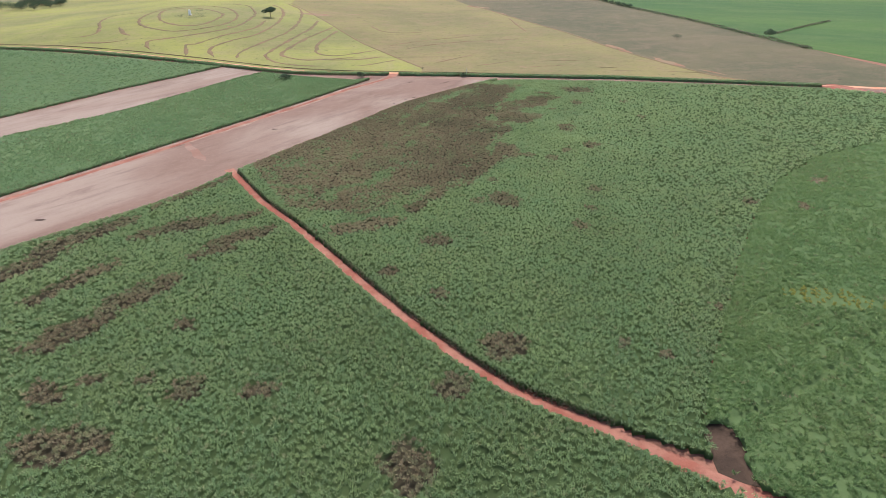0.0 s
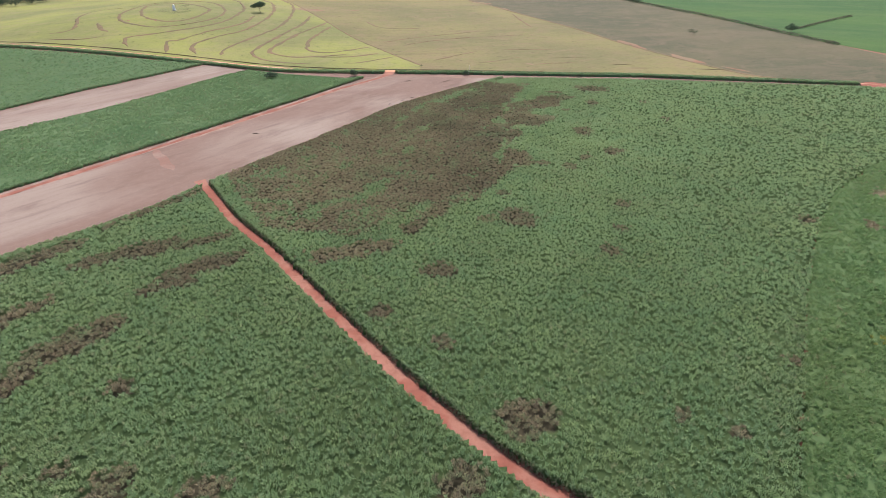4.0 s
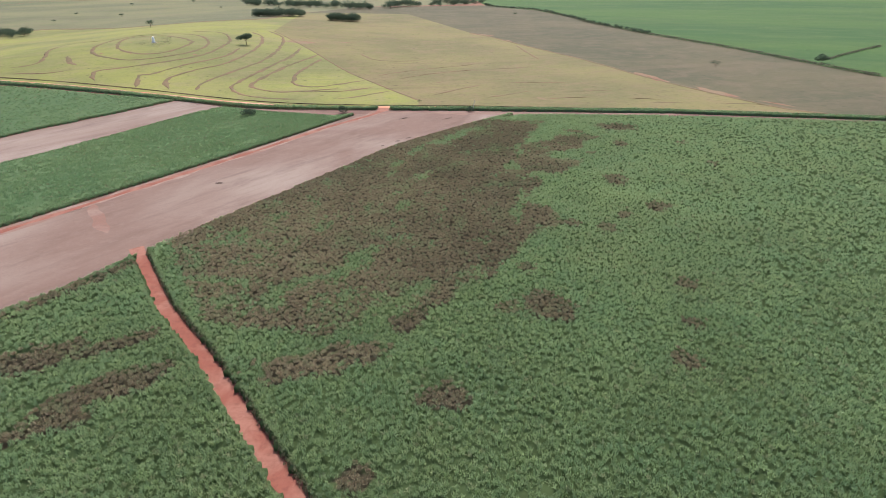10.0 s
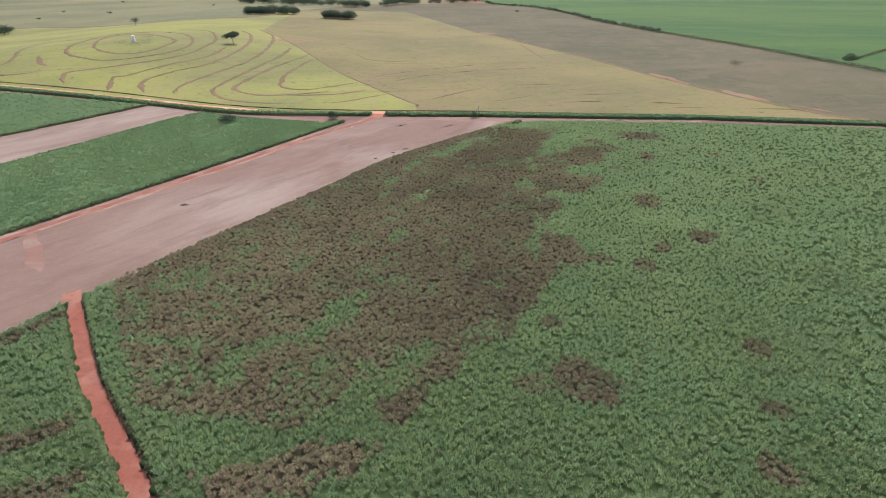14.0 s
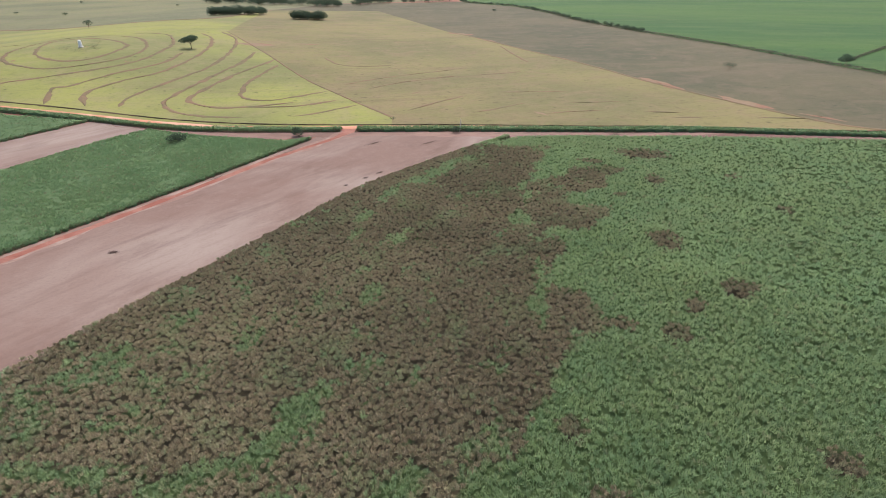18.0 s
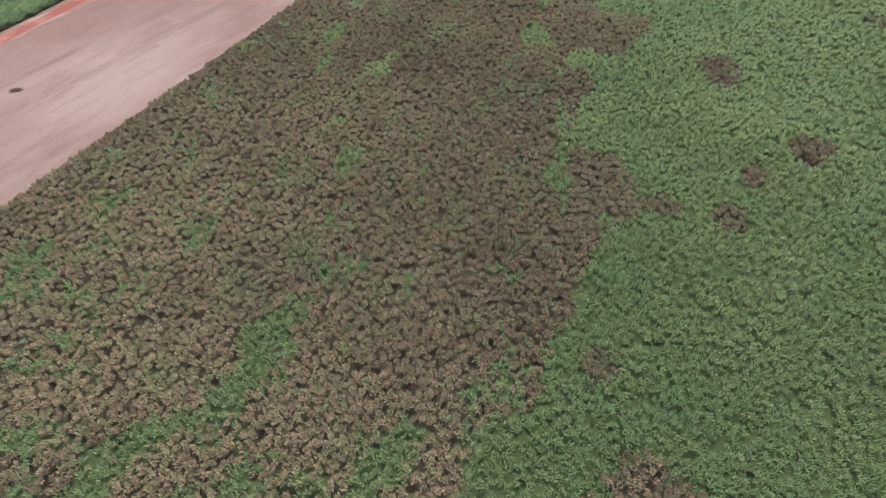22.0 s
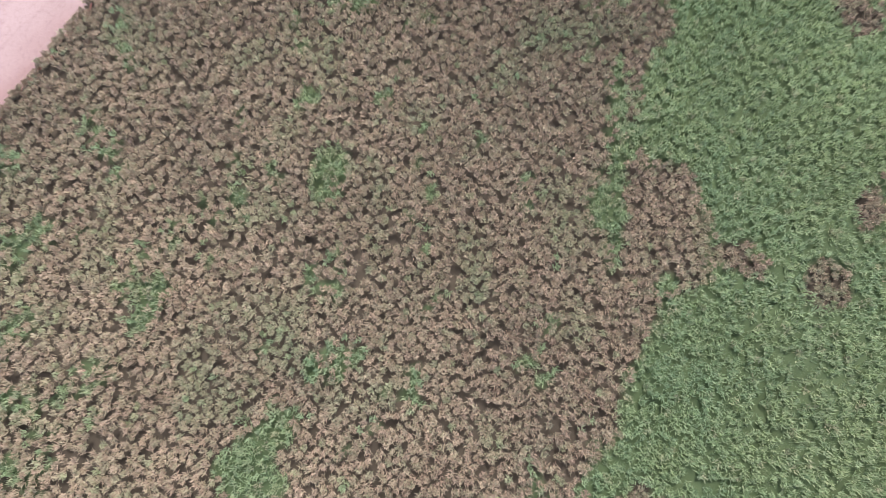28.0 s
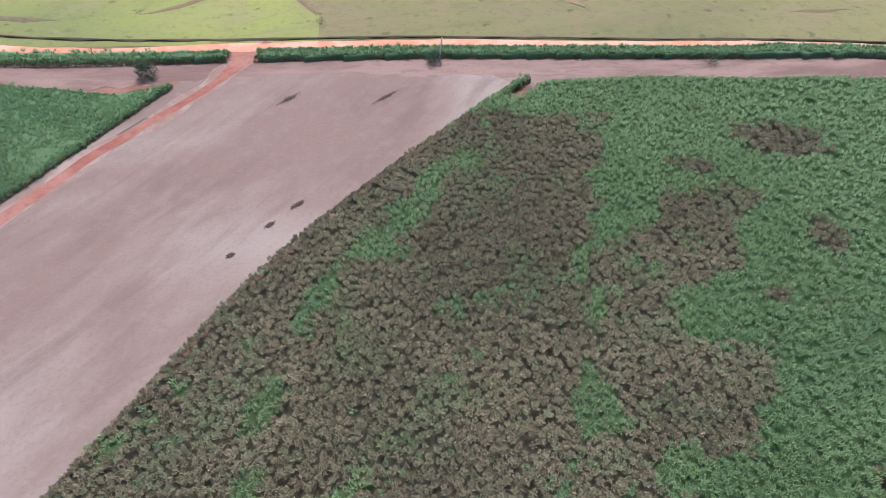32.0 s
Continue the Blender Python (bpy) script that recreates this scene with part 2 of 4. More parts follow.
def inside(poly, x, y):
    hit = np.zeros(len(x), bool)
    for (x0, y0), (x1, y1) in zip(poly, poly[1:] + poly[:1]):
        if y0 == y1:
            continue
        cross = ((y0 > y) != (y1 > y)) & (x < (x1 - x0) * (y - y0) / (y1 - y0) + x0)
        hit ^= cross
    return hit


def mesh_object(name, verts, faces, material, parent=None, smooth=True, dry=None, tone=None):
    """One mesh object from a vertex array and one or more face arrays (n x 3 or n x 4)."""
    me = bpy.data.meshes.new(name)
    me.vertices.add(len(verts))
    me.vertices.foreach_set("co", np.asarray(verts, np.float32).ravel())
    faces = [np.asarray(f, np.int32) for f in faces if len(f)]
    loops = np.concatenate([f.ravel() for f in faces])
    sizes = np.concatenate([np.full(len(f), f.shape[1], np.int32) for f in faces])
    me.loops.add(len(loops))
    me.loops.foreach_set("vertex_index", loops)
    me.polygons.add(len(sizes))
    me.polygons.foreach_set("loop_start", np.concatenate([[0], np.cumsum(sizes)[:-1]]).astype(np.int32))
    me.polygons.foreach_set("use_smooth", np.full(len(sizes), smooth))
    me.update(calc_edges=True)
    if dry is not None:
        me.attributes.new("dry", "FLOAT", "POINT").data.foreach_set("value", np.asarray(dry, np.float32))
    if tone is not None:
        me.attributes.new("tone", "FLOAT", "POINT").data.foreach_set("value", np.asarray(tone, np.float32))
    me.materials.append(material)
    ob = new(name, me)
    ob.parent = parent
    return ob


def part(name, bm, material, parent=None, label=""):
    me = bpy.data.meshes.new(name)
    bm.to_mesh(me)
    bm.free()
    me.materials.append(material)
    ob = new(name, me)
    ob.parent = parent
    return tagged(ob, label) if label else ob


def sheet(name, poly, material, lift, step=15.0, rag=0.0):
    """A piece of ground with the outline poly that follows the land."""
    bm = bmesh.new()
    bm.faces.new([bm.verts.new((x, y, 0)) for x, y in poly])
    bm.normal_update()
    bmesh.ops.triangulate(bm, faces=bm.faces[:], ngon_method="EAR_CLIP")
    for axis in (0, 1):
        lo, hi = min(p[axis] for p in poly), max(p[axis] for p in poly)
        k = math.floor(lo / step) + 1
        while k * step < hi:
            no = (1, 0, 0) if axis == 0 else (0, 1, 0)
            bmesh.ops.bisect_plane(bm, geom=bm.verts[:] + bm.edges[:] + bm.faces[:], plane_co=(k * step, k * step, 0), plane_no=no)
            k += 1
    for v in bm.verts:
        if rag and v.is_boundary:
            x, y = v.co.x, v.co.y
            v.co.x += rag * 2 * (float(vnoise(x, y, 1.7, 1)) - 0.5)
            v.co.y += rag * 2 * (float(vnoise(x, y, 1.7, 2)) - 0.5)
        v.co.z = float(rise(v.co.x, v.co.y)) + lift
    bmesh.ops.recalc_face_normals(bm, faces=bm.faces[:])
    for f in bm.faces:
        if f.normal.z < 0:
            f.normal_flip()
    return part(name, bm, material)


def spline(pts, step, closed=False):
    """Catmull-Rom curve through pts, in steps of about that many metres."""
    p = [Vector(q) for q in pts]
    n, out = len(p), []
    for i in range(n if closed else n - 1):
        if closed:
            a, b, c, d = p[i - 1], p[i], p[(i + 1) % n], p[(i + 2) % n]
        else:
            a, b, c, d = p[max(i - 1, 0)], p[i], p[i + 1], p[min(i + 2, n - 1)]
        k = max(2, int((c - b).length / step))
        for j in range(k):
            t = j / k
            out.append(0.5 * ((2 * b) + (c - a) * t + (2 * a - 5 * b + 4 * c - d) * t * t + (3 * b - a - 3 * c + d) * t ** 3))
    if not closed:
        out.append(p[-1])
    return np.array([(q.x, q.y) for q in out])


def ribbon(name, pts, width, material, lift=0.07, crown=0.0, step=3.0, closed=False, ragged=0.25, taper=False, seed=0):
    """A strip of ground or a low bank along a curve, with uneven edges; crown is the height of its middle."""
    c = spline(pts, step, closed)
    d = np.roll(c, -1, 0) - np.roll(c, 1, 0) if closed else np.gradient(c, axis=0)
    nrm = np.stack([-d[:, 1], d[:, 0]], 1) / (np.linalg.norm(d, axis=1, keepdims=True) + 1e-9)
    n = len(c)
    rows, prof = [], ((-1, 0), (-0.55, 0.75), (0, 1), (0.55, 0.75), (1, 0))
    end = np.ones(n)
    if taper:
        end = np.clip(np.minimum(np.arange(n), np.arange(n)[::-1]) / 4.0, 0.12, 1)
    for k, (s, h) in enumerate(prof):
        w = 0.5 * width * end * (1 + ragged * (2 * vnoise(c[:, 0], c[:, 1], 2.5 + width, (k + seed) % 8) - 1))
        q = c + nrm * (s * w)[:, None]
        z = rise(q[:, 0], q[:, 1]) + lift + crown * h * end * (0.6 + 0.8 * vnoise(c[:, 0], c[:, 1], 6, 5))
        rows.append(np.column_stack([q, z]))
    v = np.stack(rows, 1).reshape(-1, 3)
    m = n if closed else n - 1
    i = np.arange(m)[:, None] * 5 + np.arange(4)[None, :]
    j = (np.arange(m)[:, None] + 1) % n * 5 + np.arange(4)[None, :]
    f = np.stack([i, i + 1, j + 1, j], -1).reshape(-1, 4)[:, ::-1]
    return mesh_object(name, v, [f], material)


# ---------------------------------------------------------------- the ground
g1 = np.concatenate([[-4500, -3200, -2200, -1500, -1000], np.arange(-700, 701, 20), [1000, 1500, 2200, 3200, 4500]])
g2 = np.concatenate([[-4500, -2500, -1200, -500], np.arange(-200, 1401, 20), [1800, 2400, 3200, 4500]])
gx, gy = np.meshgrid(g1, g2)
nx, ny = len(g1), len(g2)
gi = (np.arange(ny - 1)[:, None] * nx + np.arange(nx - 1)[None, :]).ravel()
ground = mesh_object("ground", np.column_stack([gx.ravel(), gy.ravel(), rise(gx, gy).ravel()]),
                     [np.stack([gi, gi + 1, gi + nx + 1, gi + nx], 1)], M_SOIL)
tagged(ground, "dry red earth under the farm fields", "ground", kind="structure")

DIVIDE_A = [(-144, 604), (-104, 526), (-62, 441), (-37, 398), (-11, 353)]
DIVIDE_B = [(32, 657), (53, 610), (67, 568), (101, 476), (117, 420), (128, 387), (141, 350), (153, 322), (165, 311)]
STREAM = [(-491, 763), (-440, 784), (-305, 720), (-222, 722), (-193, 747), (-175, 896)]
RIDGE = [(79, 1059), (93, 1016), (140, 932), (162, 814), (168, 739), (193, 623), (222, 521), (237, 446), (248, 398)]

lime = sheet("pasture", [(-88, 347), (-11, 338)] + DIVIDE_A[::-1] + STREAM[-1:0:-1] + [(-620, 770), (-620, 500), (-330, 426), (-165, 375)], M_LIME, 0.05)
tagged(lime, "yellow-green grazed pasture with curved terrace lines", "pasture", kind="structure")
tan = sheet("pasture", [(-11, 338), (10, 336), (61, 328), (105, 320), DIVIDE_B[-1]] + DIVIDE_B[-2::-1] + [(-40, 900), STREAM[-1]] + DIVIDE_A, M_TAN, 0.05)
tagged(tan, "straw-coloured dry pasture with broken terrace lines", "pasture", kind="structure")
brown = sheet("pasture", DIVIDE_B[::-1] + [(-40, 900), STREAM[-1], (-120, 1060)] + RIDGE + [(262, 330), (240, 284)], M_BROWN, 0.05)
tagged(brown, "brown dried-out pasture below a dark hedge line", "pasture", kind="structure")
crop = sheet("crop_field", RIDGE[::-1] + [(60, 1400), (1500, 1400), (1500, 100), (300, 240)], M_FARGREEN, 0.05, 60)
tagged(crop, "bright green crop field beyond the hedge", "crop field", kind="structure")
far = sheet("pasture", [(-620, 770)] + STREAM + [(-120, 1060), (60, 1100), (60, 1500), (-900, 1500), (-900, 770)], M_FAR, 0.06, 20)
tagged(far, "pale distant grassland beyond the stream", "pasture", kind="structure")
farther = sheet("pasture", [(60, 1500), (60, 4400), (-4400, 4400), (-4400, 770), (-900, 770), (-900, 1500)], M_FAR, 0.4, 300)
tagged(farther, "pale grassland reaching to the horizon", "pasture", kind="structure")

# bare strips, tracks and roads
STRIP_EDGE = [(-190, 66), (-120, 136), (-88.6, 167.3), (-66, 203), (-44, 236), (-20, 271.5), (-2.6, 290), (16.6, 307.2), (28, 316.8)]
STRIP_WALL = [(-39, 326), (-65, 287), (-94, 246), (-145.6, 173), (-200, 95)]
fallow = sheet("fallow_strip", STRIP_EDGE + [(36, 327), (-21, 331.5), (-34, 332)] + STRIP_WALL, M_FALLOW, 0.03, 10)
tagged(fallow, "wide bare strip of pale pink earth between cane fields", "bare strip", kind="structure")
fallow_far = sheet("fallow_strip", [(-270, 146), (-183, 238), (-153, 270), (-136, 296), (-117, 325), (-101, 346), (-129, 358), (-146, 338), (-174, 307), (-205, 263), (-300, 160)], M_FALLOW, 0.03, 10)
tagged(fallow_far, "narrow bare strip of pale pink earth", "bare strip", kind="structure")
headland = sheet("headland", [(-130, 353), (-98, 341), (-60, 326), (-36, 327), (-10, 326.5), (8, 323), (24, 321), (30, 313), (100, 304), (205, 280), (232, 284), (101, 318), (-14, 332), (-16, 337), (-40, 341), (-36, 334), (-88, 340)], M_HEADLAND, 0.045, 2.5, 1.2)
tagged(headland, "bare reddish headland beside the hedge", "bare strip", kind="structure")

TRACK = [(-77, 195), (-58.3, 166.8), (-45.6, 151.6), (-36.9, 140.2), (-20, 117.3), (-3.6, 96.5), (11.9, 80), (28, 69.5), (42.4, 59.5), (55, 51), (110, 18)]
track = ribbon("dirt_track", TRACK, 3.5, M_TRACK, 0.05, 0.06, 1.5)
tagged(track, "narrow red dirt track between two cane fields", "dirt track", kind="structure")
LANE = [(-166.5, 136), (-121.5, 202), (-64.2, 282.8), (-48.6, 305), (-34.6, 321), (-29, 329.5), (-25, 336), (-22, 341)]
shoulder = ribbon("track_shoulder", LANE, 4.2, M_SHOULDER, 0.055, 0.0, 1.0, False, 0.8, False, 3)
tagged(shoulder, "faint reddish dust beside the wheel track", "bare ground", kind="structure")
lane = ribbon("dirt_track", LANE, 2.4, M_TRACK, 0.075, 0.02, 1.0, False, 0.35)
tagged(lane, "orange-red wheel track along the bare strip", "dirt track", kind="structure")
mouth = sheet("track_mouth", [(-31, 327.5), (-28.4, 328), (-25.2, 331.5), (-23.4, 335), (-20, 338.5), (-27, 340.5), (-30, 338), (-29.3, 333)], M_TRACK, 0.065, 1.2, 0.8)
tagged(mouth, "red earth where the wheel track meets the road", "bare ground", kind="structure")
splash = ribbon("track_mouth", [(-104, 225), (-99, 217.5), (-94, 210), (-89, 204)], 3.0, M_HOOK, 0.05, 0.0, 1.0, False, 0.7, True, 2)
tagged(splash, "reddish dust spread where the track enters the bare strip", "bare ground", kind="structure")
road = ribbon("farm_road", [(-620, 503), (-330, 423.8), (-165, 373), (-79, 344.6), (-30, 339.2), (10, 335.6), (61, 327.6), (105, 320), (236, 286), (300, 262)], 3.8, M_ROAD, 0.08, 0.05, 3.0)
tagged(road, "orange earth farm road beside the pasture", "road", kind="structure")
gate = sheet("road_junction", [(192, 299), (200, 286), (212, 276), (216, 281), (209, 294), (205, 299)], M_TRACK, 0.13, 5)
tagged(gate, "bare orange earth at a road junction", "bare ground", kind="structure")
pit = sheet("bare_patch", [(43, 60), (48.5, 58), (51, 69), (49.5, 73), (46, 73), (43.5, 67)], M_PIT, 0.04, 3)
tagged(pit, "dark bare clearing at the edge of the track", "bare ground", kind="structure")

# ---------------------------------------------------------------- withered patches
# each row: centre x, y, half-length, half-width, turn in degrees
BODY = [(16, 307), (43, 301), (36, 289), (31, 277), (30, 273), (34, 271), (40, 276), (44, 280), (55, 281), (61, 278), (52, 272), (48, 264), (38, 261), (36, 255), (41, 253), (48, 252.5), (45, 247), (40, 244),
        (36, 240), (27, 238), (30, 230), (25, 224), (24, 217), (28, 213), (28, 208), (27, 200), (25, 197), (20, 193), (17.5, 186), (12, 180), (10, 174), (3, 169), (-2, 165), (-10, 161), (-18, 156), (-26, 154),
        (-33, 157), (-40, 158), (-48, 162), (-55, 171), (-60, 181), (-70, 198), (-50, 237), (-26, 272)]
LOBES = [(-7.5, 159, 5.6, 2.7, 48), (-21, 147, 10.6, 3.2, 12), (-28, 143, 3.6, 1.7, 11), (19.5, 162, 4.6, 3.9, 110), (11.5, 162, 2.5, 1.9, 150), (17, 178, 3.0, 1.6, 80)]
SPOTS_A = [(-2, 136.5, 3.1, 2.4, 174), (-1, 111, 1.8, 1.5, 176), (-14, 121, 2.4, 1.8, 170), (12, 92.2, 4.2, 3.4, 173), (37, 92, 1.3, 1, 40), (45, 88, 1.4, 1, 15), (49, 169.2, 2.0, 1.4, 178), (58, 210.6, 2.8, 2.3, 174), (39.7, 144.6, 2.2, 1.9, 178),
           (94, 158, 2.3, 1.3, 32), (61, 104, 1.4, 1, 38), (53, 234, 3.1, 2.4, 19), (40.3, 198, 2.2, 1.9, 70), (69.5, 291, 6.2, 3.7, 160), (86.4, 269.3, 1.9, 1.4, 173), (32, 202, 2.0, 1.6, 170), (47, 206, 2.1, 1.3, 70), (44.8, 155.5, 1.8, 1.3, 170)]
SPOTS_B = [(-35, 79.8, 2.5, 1.8, 6), (-48, 80.5, 3.2, 2.3, 63), (-57, 83.2, 1.6, 1.2, 21), (-75, 80, 3.4, 2, 153), (-6, 62, 4, 3.5, 118), (-56, 101, 1.9, 1.5, 23), (124, 174, 3.4, 1.8, 25), (109, 155, 2.4, 1.3, 52), (-68, 83.6, 1.7, 1.2, 13),
           (51.8, 286.4, 2.8, 1.3, 156), (64, 269, 3.0, 2.1, 97), (52, 259.5, 1.8, 1.1, 165), (1.7, 80.5, 3.0, 2.5, 11), (87.7, 246, 1.6, 1.3, 173), (52.5, 229.6, 2.4, 1.8, 25), (-13, 120.7, 1.8, 1.4, 5)]
STREAKS = [(-101, 143.5, 13, 3.1, 48), (-77, 147, 10.3, 2.8, 26), (-91, 119, 9.5, 2.3, 57), (-56, 140.5, 10.6, 2.5, 36), (-60.6, 152.8, 5.2, 1.6, 29), (-81, 98, 7.5, 3.6, 48), (-72.4, 112, 9.8, 2.9, 52), (-64, 67.5, 7, 3.2, 5), (-81, 172.5, 13.4, 1.2, 55),
           (-61.3, 132.3, 5.4, 1.7, 24), (-108, 126, 9, 3, 56)]
ISLETS_A = [(-9.5, 166, 7.6, 1.8, 47), (-18.4, 157.1, 6.4, 1.5, 44), (-25.8, 150.8, 3.8, 1.6, 34), (-21, 183.3, 6.2, 2.9, 66), (-24.5, 176, 3.1, 1.4, 36), (-34, 172.5, 5.6, 1.9, 28), (-35.8, 166.8, 4.0, 2.5, 107), (-50, 175, 7.2, 1.6, 168), (-31.4, 201.5, 3.6, 1.4, 70),
            (-11.7, 215, 3.3, 1.9, 85), (-53.1, 198.9, 4.6, 1.7, 61), (-59, 194.6, 2.2, 1.2, 36), (-5.6, 169.6, 3.2, 1.5, 77), (-14.8, 167.3, 1.9, 1.5, 155), (-35, 169.7, 3.2, 1.4, 75), (20.6, 214, 11, 1.0, 80), (24.3, 216.1, 3.4, 1.9, 157), (18.2, 209.2, 2.8, 1.7, 90)]
ISLETS_B = [(3.7, 281.6, 6.4, 2.7, 49), (-1.8, 276.8, 4.6, 2.2, 35), (-0.3, 273.7, 4.6, 1.1, 5), (-9.4, 267.9, 5.6, 1.7, 61), (-15.2, 252.6, 4.0, 1.7, 62), (-17, 242.5, 2.8, 1.2, 63), (-6.8, 238, 2.2, 1.4, 55), (15, 293.5, 3.6, 2.2, 7), (9, 290, 4.2, 1.7, 45), (22.5, 246.8, 3.4, 3.0, 72),
            (22.8, 250.7, 2.2, 1.2, 83), (26.3, 260.5, 3.4, 1.1, 72), (27.1, 268.7, 4.1, 1.2, 72), (39.3, 256, 3.8, 1.8, 109), (29.4, 238.3, 2.8, 2.5, 74), (29.1, 271, 2.8, 1.2, 161), (38.5, 299.1, 3.4, 1.4, 147), (24, 312, 7, 2.8, 42)]
# places inside the withered expanse where green stools stand among the dead ones
MINGLED = [(-12, 203.8, 2.8, 2.4, 95), (-12.7, 194.3, 3.2, 1.8, 19), (-40.9, 193.5, 5.8, 1.9, 15), (-45.8, 211, 2.8, 1.2, 15), (-25.3, 207, 1.4, 1.2, 100), (-13.9, 224.6, 2, 1.8, 100), (9.2, 192, 2.2, 1.6, 78), (-56, 200.5, 5.2, 1.3, 35), (-32.3, 205.5, 2.6, 1.2, 39),
           (14, 264, 8.2, 1.2, 2), (-6.9, 240.7, 6.2, 1.2, 49), (-51, 196.6, 9, 1.5, 35), (-44, 186, 6, 2.2, 30), (-2.9, 241.1, 1.6, 1.4, 172), (-24, 166, 8, 3, 30), (-45, 167, 7, 4, 150), (5, 176, 6, 3, 40), (-20, 160, 9, 2.5, 30), (-60, 188, 8, 3, 120)]


PALE = (-33, 197, 36, 20, 50)     # where the dead cane is bleached
LUSH = (62, 228, 55, 27, 62)      # where the green cane is brightest


def blob(row, x, y, ragged=None):
    """Below 1 inside a ragged ellipse."""
    cx, cy, a, b, turn = row
    c, s = math.cos(radians(turn)), math.sin(radians(turn))
    u, v = (x - cx) * c + (y - cy) * s, -(x - cx) * s + (y - cy) * c
    if ragged is None:
        ragged = 0.7 * (vnoise(x, y, 2.6, 1) - 0.5) + 0.5 * (vnoise(x, y, 1.1, 2) - 0.5)
    return np.sqrt((u / a) ** 2 + (v / b) ** 2) + ragged


def withered(x, y):
    """Number of the withered patch at each place (0: the great one, -1: green cane)."""
    edge = 0.7 * (vnoise(x, y, 2.6, 1) - 0.5) + 0.5 * (vnoise(x, y, 1.1, 2) - 0.5)
    wx, wy = x + 4 * (vnoise(x, y, 5, 3) - 0.5) + 1.6 * (vnoise(x, y, 1.6, 6) - 0.5), y + 4 * (vnoise(x, y, 5, 4) - 0.5) + 1.6 * (vnoise(x, y, 1.6, 7) - 0.5)
    who = np.where(inside(BODY, wx, wy), 0, -1)
    for row in LOBES:
        who[(blob(row, x, y, edge) < 1.05)] = 0
    for row in ISLETS_A + ISLETS_B:
        who[(blob(row, x, y, edge) < 1.1) & (who == 0)] = -1
    fine = vnoise(x, y, 0.8, 5)
    for row in MINGLED:
        who[(blob(row, x, y, edge) < 1.0) & (who == 0) & (fine > 0.47)] = -1
    who[(who == 0) & (vnoise(x, y, 3.5, 4) * 0.6 + fine * 0.4 > 0.80)] = -1
    for k, row in enumerate(SPOTS_A + SPOTS_B + STREAKS):
        who[(blob(row, x, y, edge) < 1.25) & (who < 0)] = k + 1
    return who


# ---------------------------------------------------------------- cane
def blades(x, y, z, count, length, width, dry, spread=0.35, droop=0.35, tone=None, lean_low=0.25, dome=0.0, scale=None):
    """Arching cane blades: count of them round each crown. Returns vertices, quads, triangles, dryness and tone."""
    n = len(x) * count
    tone = rng.random(len(x)) if tone is None else tone
    px, py, pz, pd, pt = (np.repeat(v, count) for v in (x, y, z, dry, tone))
    az = rng.random(n) * 2 * np.pi
    sc = np.ones(n) if scale is None else np.repeat(scale, count)
    ln = length * (0.65 + 0.7 * rng.random(n)) * sc ** 0.7
    lean = lean_low + (1 - lean_low) * rng.random(n)
    ox, oy = np.cos(az), np.sin(az)
    r0, a0 = spread * sc * np.sqrt(rng.random(n)), rng.random(n) * 2 * np.pi
    bx, by, bz = px + np.cos(a0) * r0, py + np.sin(a0) * r0, pz - 0.25 * rng.random(n) - dome * (r0 / sc) ** 2
    mx, my, mz = bx + ox * ln * 0.38 * lean, by + oy * ln * 0.38 * lean, bz + ln * sc ** -0.6 * (0.62 - 0.45 * lean)
    tx, ty, tz = bx + ox * ln * 0.9 * lean, by + oy * ln * 0.9 * lean, mz + ln * sc ** -0.6 * (0.3 - (0.3 + droop) * lean)
    w = width * (0.7 + 0.6 * rng.random(n)) * sc ** 1.3
    sx, sy = -oy * w * 0.5, ox * w * 0.5
    v = np.stack([np.stack([bx, by, bz], 1), np.stack([mx + sx, my + sy, mz], 1), np.stack([tx, ty, tz], 1), np.stack([mx - sx, my - sy, mz], 1)], 1)
    k = np.arange(n)[:, None] * 4
    tris = np.concatenate([k + np.array([0, 1, 3]), k + np.array([1, 2, 3])])
    d = np.clip(pd + rng.normal(0, 0.12, n), 0, 1)
    return v.reshape(-1, 3), np.zeros((0, 4), int), tris, np.repeat(d, 4), np.repeat(pt, 4)


